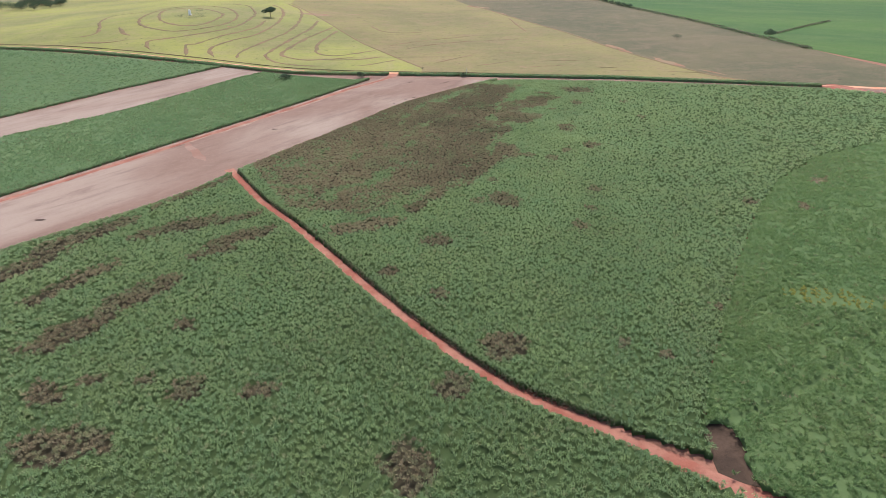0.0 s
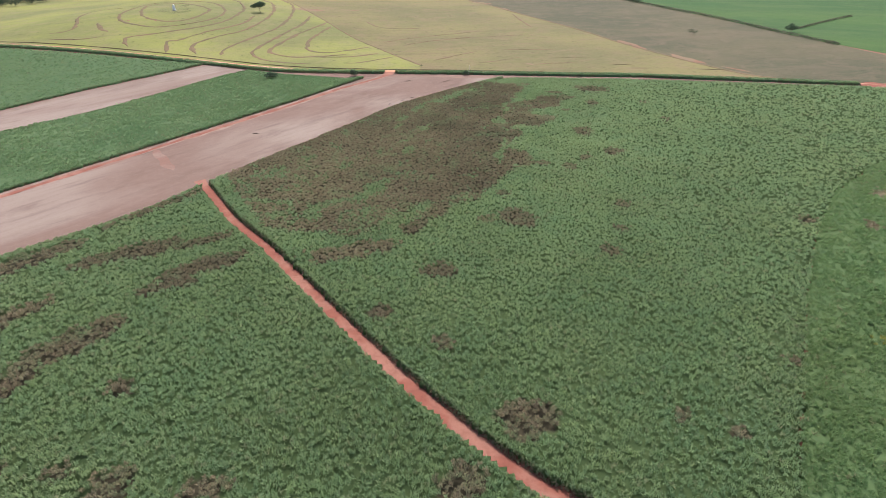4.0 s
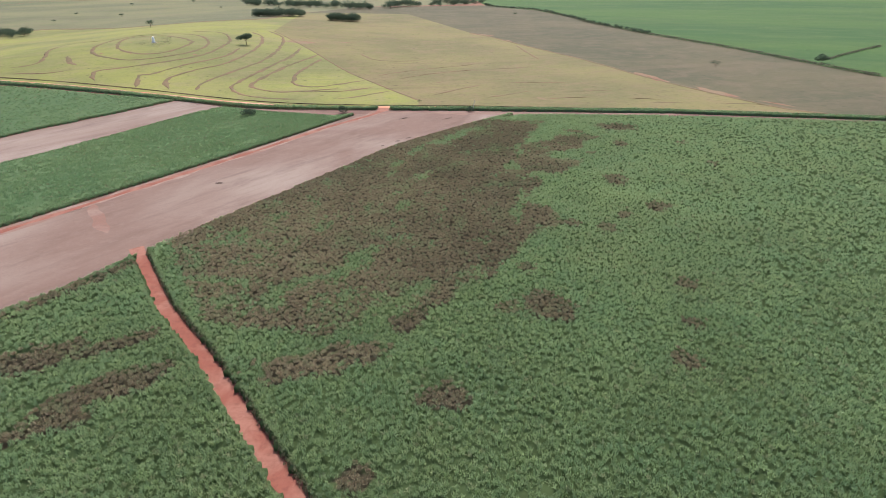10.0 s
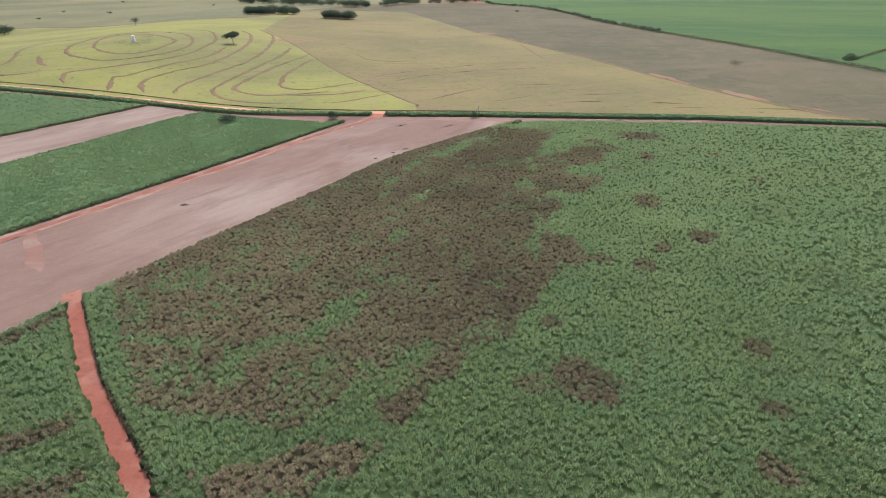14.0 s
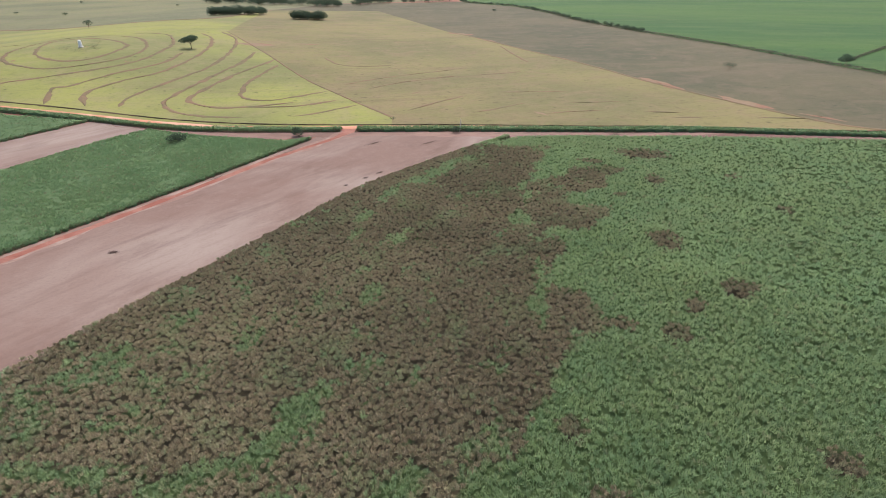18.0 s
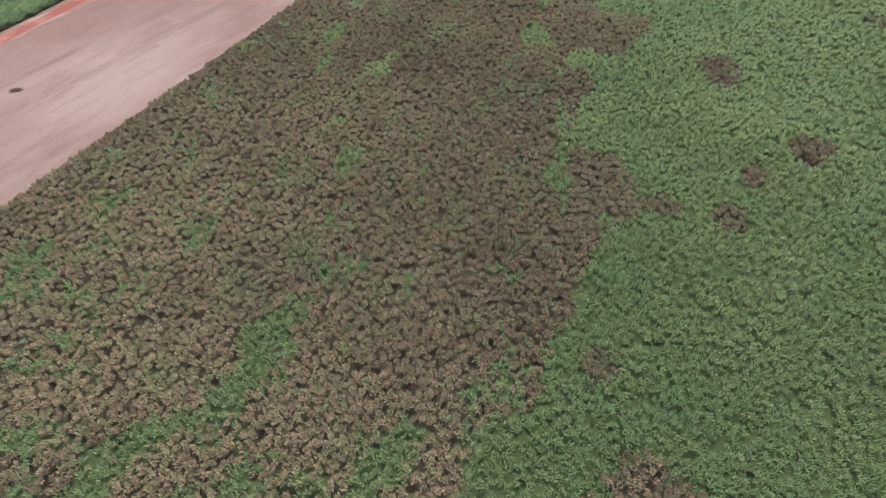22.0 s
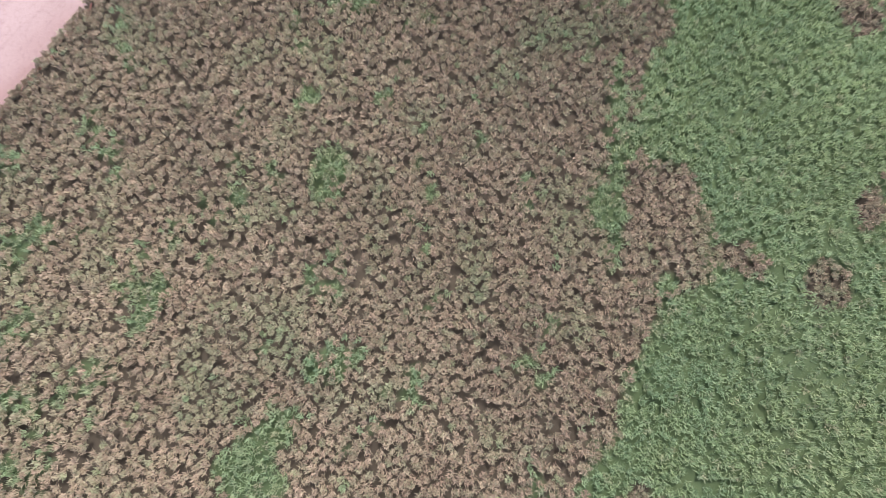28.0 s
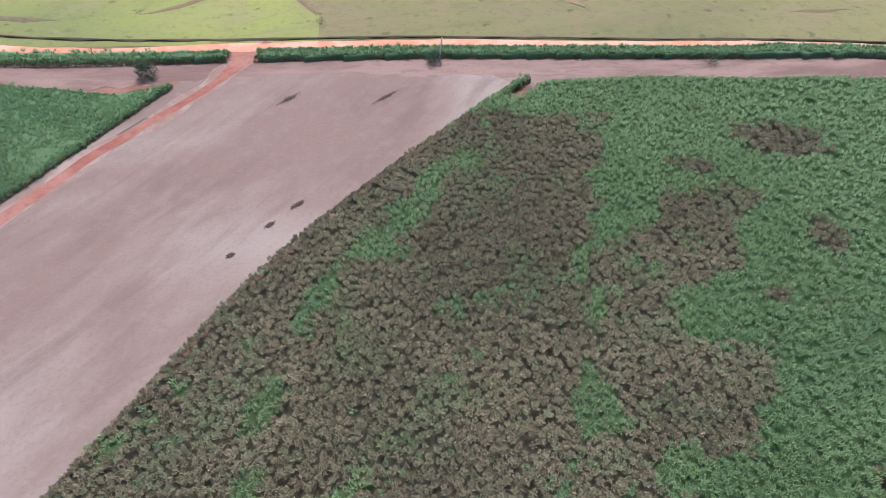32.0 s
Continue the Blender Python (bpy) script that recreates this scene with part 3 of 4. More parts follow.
def stool(x, y, top, count, depth, base_r, tip_r, width, dry, tone, scale=None):
    """Cane stools: pointed leaves that rise out of each stool and fan outwards, the outer ones lower. Returns vertices, quads, triangles, dryness and tone."""
    sc = np.ones(len(x)) if scale is None else scale
    px, py, pz, pd, pt, ps = (np.repeat(v, count) for v in (x, y, top, dry, tone, sc))
    keep = rng.random(len(px)) < ps ** -0.9
    px, py, pz, pd, pt, ps = (v[keep] for v in (px, py, pz, pd, pt, ps))
    n = len(px)
    az, a0 = rng.random(n) * 2 * np.pi, rng.random(n) * 2 * np.pi
    grow = ps ** 0.4
    r0 = base_r * grow * np.sqrt(rng.random(n))
    out = 0.1 + 0.9 * np.sqrt(rng.random(n))
    bx, by = px + np.cos(a0) * r0, py + np.sin(a0) * r0
    tx, ty = bx + np.cos(az) * tip_r * grow * out, by + np.sin(az) * tip_r * grow * out
    low = 0.9 * ((tx - px) ** 2 + (ty - py) ** 2) / (tip_r + base_r) ** 2 / ps
    tz = pz - depth * (0.75 * low + 0.35 * rng.random(n))
    bz = pz - depth * (0.75 + 0.5 * rng.random(n))
    w = width * (0.6 + 0.8 * rng.random(n)) * ps ** 0.9
    ta = az + np.pi / 2 + rng.normal(0, 0.5, n)
    sx, sy = np.cos(ta) * w * 0.5, np.sin(ta) * w * 0.5
    v = np.stack([np.stack([bx + sx, by + sy, bz], 1), np.stack([tx, ty, tz], 1), np.stack([bx - sx, by - sy, bz], 1)], 1)
    d = np.clip(pd + rng.normal(0, 0.12, n), 0, 1)
    return v.reshape(-1, 3), np.zeros((0, 4), int), np.arange(3 * n).reshape(-1, 3), np.repeat(d, 3), np.repeat(pt, 3)


def join(pieces):
    vs, qs, ts, ds, ns, off = [], [], [], [], [], 0
    for v, q, t, d, n in pieces:
        vs.append(v), qs.append(q + off), ts.append(t + off), ds.append(d), ns.append(n)
        off += len(v)
    return np.concatenate(vs), np.concatenate(qs), np.concatenate(ts), np.concatenate(ds), np.concatenate(ns)


def scatter(poly, step, jitter=0.42, turn=0.0):
    """Places on a jittered grid inside poly."""
    p = np.array(poly)
    c, s = math.cos(radians(turn)), math.sin(radians(turn))
    q = np.stack([p[:, 0] * c + p[:, 1] * s, -p[:, 0] * s + p[:, 1] * c], 1)
    u, v = np.meshgrid(np.arange(q[:, 0].min(), q[:, 0].max(), step), np.arange(q[:, 1].min(), q[:, 1].max(), step))
    u, v = u.ravel() + rng.uniform(-jitter, jitter, u.size) * step, v.ravel() + rng.uniform(-jitter, jitter, v.size) * step
    x, y = u * c - v * s, u * s + v * c
    ok = inside(poly, x, y)
    return x[ok], y[ok]


def crown_height(x, y):
    """Height of the cane tops: gentle swells and uneven stools."""
    return 1.6 + 0.5 * vnoise(x, y, 9, 5) + 0.22 * vnoise(x, y, 2.2, 6)


def coarse(x, y):
    """How much larger and sparser the blades are drawn away from the flight line (1 near it, to 2.4)."""
    out = np.maximum.reduce([np.abs(x + 4) - 54, y - 305, (150 - y) * 0.3, 52 - y, np.zeros(len(x))])
    return np.clip(1 + out / 68, 1, 2.9)


def understorey(name, poly, step, parent, base, ruffled=1.0, material=None):
    """The mass of stalks and dead leaves below the crowns, with sides down to the earth; its default colours are
    darkened for shade between stools.
    """
    p = np.array(poly)
    xs, ys = np.arange(p[:, 0].min(), p[:, 0].max() + step, step), np.arange(p[:, 1].min(), p[:, 1].max() + step, step)
    u, v = np.meshgrid(xs, ys)
    nx, ny = len(xs), len(ys)
    cx, cy = (u[:-1, :-1] + step / 2).ravel(), (v[:-1, :-1] + step / 2).ravel()
    e = 0.42
    ok = inside(poly, cx, cy)
    for ax, ay in ((e, e), (-e, e), (e, -e), (-e, -e)):
        ok &= inside(poly, cx + ax, cy + ay)
    ok = ok.reshape(ny - 1, nx - 1)
    dead = withered(u.ravel(), v.ravel()).reshape(u.shape) >= 0
    pit = rng.random(u.shape) < np.where(dead, 0.22, 0.10) * ruffled / coarse(u.ravel(), v.ravel()).reshape(u.shape) ** 2
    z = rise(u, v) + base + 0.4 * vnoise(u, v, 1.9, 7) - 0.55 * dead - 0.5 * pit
    if not ruffled:
        for fx, fy in spline(FURROW, 0.8):
            close = (np.abs(u - fx) < 2.5) & (np.abs(v - fy) < 2.5)
            z[close] = np.minimum(z[close], rise(u[close], v[close]) + 0.25 + 0.45 * np.hypot(u[close] - fx, v[close] - fy))
    z = np.maximum(z, rise(u, v) + 0.12)
    jx, jy = u + rng.uniform(-0.25, 0.25, u.shape) * step, v + rng.uniform(-0.25, 0.25, v.shape) * step
    top = np.column_stack([jx.ravel(), jy.ravel(), z.ravel()])
    low = np.column_stack([jx.ravel(), jy.ravel(), rise(u, v).ravel() - 0.1])
    idx = np.arange(nx * ny).reshape(ny, nx)
    a, b, c, d = idx[:-1, :-1], idx[:-1, 1:], idx[1:, 1:], idx[1:, :-1]
    quads = [np.stack([a[ok], b[ok], c[ok], d[ok]], 1)]
    pad = np.pad(ok, 1)
    m = nx * ny
    for sl, (e, f) in (((slice(0, -2), slice(1, -1)), (a, b)), ((slice(2, None), slice(1, -1)), (c, d)),
                       ((slice(1, -1), slice(0, -2)), (d, a)), ((slice(1, -1), slice(2, None)), (b, c))):
        edge = ok & ~pad[sl]
        quads.append(np.stack([f[edge], e[edge], e[edge] + m, f[edge] + m], 1))
    q = np.concatenate(quads)
    keep = np.zeros(2 * m, bool)
    keep[q.ravel()] = True
    remap = np.cumsum(keep) - 1
    pts = np.concatenate([top, low])[keep]
    dry = np.where(withered(pts[:, 0], pts[:, 1]) >= 0, 0.92, 0.05)
    tone = rng.random(len(pts))
    ob = mesh_object(name, pts, [remap[q]], material or M_UNDER_SHADE, parent, True, dry, tone)
    return tagged(ob, "mass of cane stalks and dead leaves, coloured shade-dark in some fields", kind="stuff")


def edge_row(line, inward, step, shade=0.45, lower=0.0):
    """Stalks and hanging leaves along an open edge of a field; a negative shade keeps them green to the ground."""
    c = spline(line, step)
    d = np.gradient(c, axis=0)
    nrm = np.stack([-d[:, 1], d[:, 0]], 1) / np.linalg.norm(d, axis=1, keepdims=True) * inward
    out = []
    # lower rows get a darker leaf tone, shade painted on the wall's foot
    rows = ((0.25, 0.6, 0.9, 6, 0.35), (0.45, 1.1, 0.85, 8, 0.3), (0.7, 1.5, 0.5, 8, 0.5), (0.95, 1.85, 0.12, 9, 0.9))
    for off, top, dry, n, pale in rows if shade > 0 else rows[2:]:
        q = c + nrm * off + rng.normal(0, 0.14, c.shape)
        dry = np.where(withered(q[:, 0], q[:, 1]) >= 0, 0.92, dry if shade > 0 else 0.15)
        out.append(stool(q[:, 0], q[:, 1], rise(q[:, 0], q[:, 1]) + top * (1 - lower / 2) + rng.uniform(-0.25, 0.2, len(q)), 2 * n, 0.6, 0.22, 0.24, 0.12, dry, abs(shade) * 0.3 + (pale if shade > 0 else 0.9) * rng.random(len(q))))
    return out


PATCH_PIECES = {}


def cane_field(label, poly, turn, edges=(), mat=None, lower=0.0, extra_dry=None, under=1.05, fineness=1.0, smooth=1.0):
    """One field of cane: understorey and blades; withered plants are kept apart, patch by patch."""
    field = tagged(new("sugarcane_field"), label, "cane field", kind="stuff")
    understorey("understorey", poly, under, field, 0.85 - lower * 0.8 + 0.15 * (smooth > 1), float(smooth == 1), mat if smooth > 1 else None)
    pieces = []
    all_x, all_y = scatter(poly, 0.74 * fineness, 0.34, turn)
    all_who = withered(all_x + rng.normal(0, 0.35, len(all_x)), all_y + rng.normal(0, 0.35, len(all_x)))
    for line, inward, shade in edges:
        c = spline(line, 1.5).astype(np.float32)
        gap = np.full(len(all_x), 99.0)
        for q in np.array_split(c, max(1, len(c) // 20)):
            near = (np.abs(all_x - q[:, 0].mean()) < np.ptp(q[:, 0]) + 4) & (np.abs(all_y - q[:, 1].mean()) < np.ptp(q[:, 1]) + 4)
            if near.any():
                gap[near] = np.minimum(gap[near], np.min(np.hypot(all_x[near, None] - q[None, :, 0], all_y[near, None] - q[None, :, 1]), axis=1))
        keep = gap > 0.95 - lower * 0.6
        all_x, all_y, all_who = all_x[keep], all_y[keep], all_who[keep]
    for withering in (False, True):
        ok = (all_who >= 0) == withering
        x, y, who = all_x[ok], all_y[ok], all_who[ok]
        sc = coarse(x, y) * fineness
        if smooth > 1:
            c = spline(FURROW, 1.0)
            off = np.min(np.hypot(x[:, None] - c[None, :, 0], y[:, None] - c[None, :, 1]), axis=1)
            keep = off > 0.2 + 0.5 * vnoise(x, y, 5, 2)
            x, y, who, sc = x[keep], y[keep], who[keep], sc[keep]
        ok = rng.random(len(x)) < fineness / sc * (0.93 if withering else 0.96)
        x, y, who, sc = x[ok], y[ok], who[ok], sc[ok]
        if not len(x):
            continue
        z = rise(x, y) + 1.85 + (crown_height(x, y) - 1.85) / sc - lower
        if withering:
            dry = np.clip(rng.normal(0.90, 0.08, len(x)) - 0.35 * (rng.random(len(x)) > 0.95) - 0.9 * np.clip(vnoise(x, y, 5, 1) - 0.6, 0, 0.5), 0.1, 1)
            tone = np.clip(0.15 + 0.6 * rng.random(len(x)) + 0.7 * (vnoise(x, y, 12, 2) - 0.45), 0, 1)
            tone = np.where(who > 0, tone * 0.6, tone + 0.06 + 0.5 * np.clip(1.25 - blob(PALE, x, y), 0, 1))
            for p in np.unique(who):
                s = who == p
                PATCH_PIECES.setdefault(int(p), []).append(stool(x[s], y[s], z[s] + 0.02 + rng.normal(0, 0.17, s.sum()), 44, 0.60, 0.34, 0.42, 0.105, dry[s], tone[s] + 0.1, sc[s]))
            continue
        dry = np.clip(0.16 * (vnoise(x, y, 14, 3) - 0.35) + 0.35 * (rng.random(len(x)) > 0.95), 0, 1)
        dry = np.where(inside(BODY, x, y), np.clip(dry + rng.normal(0.1, 0.15, len(x)), 0, 0.8), dry)
        if extra_dry is not None:
            dry = np.maximum(dry, extra_dry(x, y))
        tone = np.clip(0.85 * rng.random(len(x)) + 0.7 * (vnoise(x, y, 10, 6) - 0.45), 0, 1)
        tone = 0.5 + 1.15 * (tone - 0.5) / (sc ** 1.1 * smooth)
        tone = tone + 0.3 * inside(BODY, x, y) + 0.3 * np.clip(1.2 - blob(LUSH, x, y), 0, 1)
        z = z - 0.5 / sc * (rng.random(len(x)) > 0.92 + 0.14 * (smooth > 1))
        if extra_dry is not None:
            sick = extra_dry(x, y) > 0
            gap = np.abs((x * 0.96 - y * 0.28) % 2.6 - 1.3) < 0.45
            PATCH_PIECES.setdefault(-2, []).append(stool(x[sick & ~gap], y[sick & ~gap], z[sick & ~gap], 30, 0.7, 0.25, 0.5, 0.13, dry[sick & ~gap] * 0.3, tone[sick & ~gap] + 0.2, sc[sick & ~gap]))
            x, y, z, dry, tone, sc = (v[~sick] for v in (x, y, z, dry, tone, sc))
        pieces.append(stool(x, y, z + 0.1 + rng.normal(0, 0.1, len(x)) / smooth / sc, 23 if smooth == 1 else 19, 0.72, 0.36, 0.48 if smooth == 1 else 0.58, 0.13 if smooth == 1 else 0.17, dry, tone + 0.08, sc))
    for line, inward, shade in edges:
        pieces += edge_row(line, inward, 0.45, shade, lower)
    v, q, t, d, n = join(pieces)
    ob = mesh_object("foliage", v, [q, t], mat or M_CANE, field, True, d, n)
    tagged(ob, "arching green cane leaves", kind="stuff")
    return field


def offset(line, by):
    c = np.array(line, float)
    d = np.gradient(c, axis=0)
    nrm = np.stack([-d[:, 1], d[:, 0]], 1) / np.linalg.norm(d, axis=1, keepdims=True)
    return [tuple(p) for p in c + nrm * by]


T_LOW, T_UP = offset(TRACK, -1.15), offset(TRACK, 1.35)     # near and far edge of the track
LODGED = [(44.5, 70), (51.6, 84.3), (62.8, 102.8), (75.4, 124.7), (92.2, 150.5), (112, 175.7), (136.9, 196.1), (171.6, 211.5), (250, 224)]
MAIN = [(-73.2, 191.6)] + STRIP_EDGE[3:] + [(30.5, 318.2), (31.5, 316.8), (25.5, 311.5), (27, 310.3), (34, 315.6), (55, 314.3), (76, 310.5), (100, 307.2), (195, 287), (204, 282), (250, 262)] + LODGED[::-1] + [(43.5, 62.5)] + T_UP[7:0:-1]
LOW = [(-74.7, 189.3)] + STRIP_EDGE[2:0:-1] + [(-155, 101), (-115, 32), (60, 30)] + T_LOW[9:0:-1]
cane_field("tall green sugarcane with brown withered areas", MAIN, 38,
           (([(-73.2, 191.6)] + T_UP[1:8], 1, 0.1), (STRIP_EDGE[3:], -1, 0.15), ([(31.5, 316.8), (25.5, 311.5)], -1, 0.2), ([(34, 315.6), (55, 314.3), (76, 310.5), (100, 307.2), (195, 287)], -1, 0.4)))
cane_field("tall green sugarcane with brown withered streaks", LOW, 38, (([(-155, 101)] + STRIP_EDGE[1:3] + [(-74.7, 189.3)], -1, 0.3), ([(-74.7, 189.3)] + T_LOW[1:9], -1, -0.9)))
YELLOW = (88, 107, 11, 3.2, 165)
YOUNG = [(x - 0.2, y + 0.2) for x, y in LODGED] + [(150, 80), (100, 27)] + T_UP[9:7:-1] + [(47.8, 59), (49, 67), (48.2, 70.5), (46, 70.5)]


def yellowed(x, y):
    d = np.where(blob(YELLOW, x, y) < 1, 0.42, 0.0)
    return d


FURROW = [(49.5, 71), (62.3, 76.4), (74.9, 83.8), (92.7, 95.8), (120, 112)]
cane_field("smooth lush green sugarcane leaning over", YOUNG, 60, (), M_CANE_E, 0.15, yellowed, 1.05, 1.0, 2.2)
STRIP_C = [(-39, 324.5), (-65, 287), (-94, 246), (-145.6, 173), (-200, 95), (-262, 155), (-183, 238), (-153, 270), (-117, 325), (-103, 342), (-84, 333), (-60, 326), (-49, 323)]
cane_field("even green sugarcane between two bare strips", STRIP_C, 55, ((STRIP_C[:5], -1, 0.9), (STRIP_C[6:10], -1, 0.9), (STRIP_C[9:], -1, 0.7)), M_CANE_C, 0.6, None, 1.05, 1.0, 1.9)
STRIP_D = [(-132, 355), (-146, 338), (-174, 307), (-205, 263), (-300, 160), (-370, 210), (-400, 441), (-330, 416), (-165, 364)]
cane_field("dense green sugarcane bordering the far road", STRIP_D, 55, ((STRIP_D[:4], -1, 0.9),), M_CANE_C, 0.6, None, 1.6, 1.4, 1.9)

SOUTH_WEST = [(-188, 64), (-148, 106), (-108, 38), (62, 37), (66, 42), (109, 15), (160, -20), (160, -180), (-300, -180)]
cane_field("green sugarcane stretching away behind the track", SOUTH_WEST, 38, (), None, 0.1, None, 2.0, 2.4)
SOUTH_EAST = [(108, 22), (96, 30), (145, 85), (245, 226), (247, 264), (300, 239), (440, 200), (440, -40), (166, -18)]
cane_field("green sugarcane on the far side of the track", SOUTH_EAST, 60, (), M_CANE_E, 0.1, None, 2.0, 2.4)

HEDGE_L = [(-430, 452), (-330, 418), (-165, 367), (-88, 339.5), (-30, 332.9)]
HEDGE_R = [(-24, 332.3), (9, 329.2), (70, 320.4), (101, 316.2), (195, 293)]
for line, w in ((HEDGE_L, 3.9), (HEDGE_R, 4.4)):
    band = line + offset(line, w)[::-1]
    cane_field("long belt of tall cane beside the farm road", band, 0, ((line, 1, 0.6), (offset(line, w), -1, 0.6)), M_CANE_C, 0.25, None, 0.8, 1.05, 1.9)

for p, pieces in sorted(PATCH_PIECES.items()):
    v, q, t, d, n = join(pieces)
    if p == -2:
        tagged(mesh_object("yellowed_cane_patch", v, [q, t], M_YELLOW, None, True, d, n), "thin yellowing cane with gaps between its rows", "yellow cane", kind="stuff")
        continue
    ob = mesh_object("withered_cane_patch", v, [q, t], M_CANE, None, True, d, n)
    tagged(ob, "broad expanse of brown withered sugarcane" if p == 0 else "small patch of brown withered sugarcane" if p <= len(SPOTS_A) + len(SPOTS_B) else "long brown streak of withered sugarcane", "withered cane", "withered patches in the cane", "stuff")

# ---------------------------------------------------------------- lines across the pastures
BANKS = []
BANKS.append(([(-220, 482), (-237, 531), (-225, 545), (-204, 537), (-179, 508), (-176, 477), (-183, 459), (-200, 460)], True))
BANKS.append(([(-229, 466), (-239, 495), (-242, 545), (-218, 560), (-188, 546), (-167, 508), (-162, 476), (-173, 453), (-193, 441), (-217, 452)], True))
BANKS.append(([(-191, 394), (-201, 414), (-186, 425), (-166, 442), (-153, 465), (-153, 504), (-161, 536), (-179, 571), (-207, 577)], False))
BANKS.append(([(-163, 381), (-172, 407), (-167, 409), (-155, 433), (-140, 459), (-139, 491)], False))
BANKS.append(([(-144, 378), (-153, 398), (-147, 418), (-132, 445), (-129, 496), (-141, 555), (-158, 585)], False))
BANKS.append(([(-129, 376), (-131, 393), (-124, 418), (-114, 453), (-115, 503), (-127, 563), (-148, 601)], False))
BANKS.append(([(-71, 357), (-96, 363), (-110, 377), (-113, 392), (-107, 428), (-100, 472), (-101, 508)], False))
BANKS.append(([(-54, 384), (-70, 376), (-87, 374), (-102, 385), (-103, 401), (-96, 438), (-88, 466), (-84, 486)], False))
BANKS.append(([(-43, 406), (-66, 387), (-78, 390), (-83, 400), (-85, 424), (-79, 469)], False))
BANKS.append(([(-36, 387), (-53, 376), (-75, 374)], False))
BANKS.append(([(-26, 377), (-45, 361), (-53, 358)], False))
BANKS.append(([(-258, 461), (-270, 490), (-274, 523), (-250, 527)], False))
BANKS.append(([(-240, 456), (-228, 437), (-219, 429)], False))
BANKS.append(([(-263, 431), (-252, 434), (-250, 444), (-261, 469)], False))
BANKS.append(([(-252, 415), (-231, 413), (-218, 418)], False))
BROKEN = []
BROKEN.append([(-57, 501), (-45, 477), (-29, 473), (-13, 478)])
BROKEN.append([(-37, 420), (-27, 431), (-6, 447), (23, 463)])
BROKEN.append([(-24, 411), (-6, 428), (24, 444)])
BROKEN.append([(-5, 363), (6, 376), (22, 392)])
BROKEN.append([(22, 357), (34, 364), (47, 373)])
BROKEN.append([(-3, 398), (2, 404)])
BROKEN.append([(33, 445), (49, 449), (61, 454)])
BROKEN.append([(64, 561), (66, 528), (70, 485)])
BROKEN.append([(38, 399), (72, 396)])
BROKEN.append([(67, 371), (90, 371)])
BROKEN.append([(51, 351), (60, 354), (77, 355)])
BROKEN.append([(99, 339), (114, 338)])
BROKEN.append([(92, 351), (107, 346)])
BROKEN.append([(131, 335), (152, 330)])

for line, closed in BANKS:
    ob = ribbon("terrace_bank", line, 2.3, M_BANK, 0.06, 0.15, 2.0, closed, 0.85, not closed, len(line) % 5)
    tagged(ob, "low curved terrace bank of rough reddish grass", "terrace bank", "terrace banks in the pasture")
for line in BROKEN:
    ob = ribbon("terrace_bank", line, 1.7, M_BANK, 0.06, 0.12, 1.5, False, 0.95, True, len(line) % 5)
    tagged(ob, "short broken terrace bank in dry grass", "terrace bank", "terrace banks in the pasture")
for line, w, mt, lab in ((DIVIDE_A, 1.3, M_BANK, "faint cattle track along a pasture fence line"), (DIVIDE_B, 2.2, M_BANK, "worn red track between two pastures")):
    tagged(ribbon("pasture_track", line, w, mt, 0.1, 0.15, 3.0, False, 0.6), lab, "track", kind="structure")
tagged(ribbon("ditch", STREAM, 10.0, M_BANK, 0.1, 0.3, 8.0, False, 0.5), "dark rushy ditch line across the far pasture", "ditch", kind="structure")
for x, y, dx, dy, w in ((-108, 541, 13, 1, 9), (-75, 557, 9, 1, 3), (40, 640, 12, -9, 6), (58, 595, 6, -14, 5), (123, 409, 5, -17, 5.5), (141, 362, 4.5, -15, 5), (155, 332, 4.5, -8, 3.5), (50, 352, -2, 4, 3)):
    worn = ribbon("bare_patch", [(x - dx, y - dy), (x - dx * 0.3, y - dy * 0.3), (x + dx * 0.4, y + dy * 0.4), (x + dx, y + dy)], w, M_WORN, 0.13, 0.0, 1.5, False, 0.95, True)
    tagged(worn, "worn red earth showing through the grass", "bare ground", kind="structure")


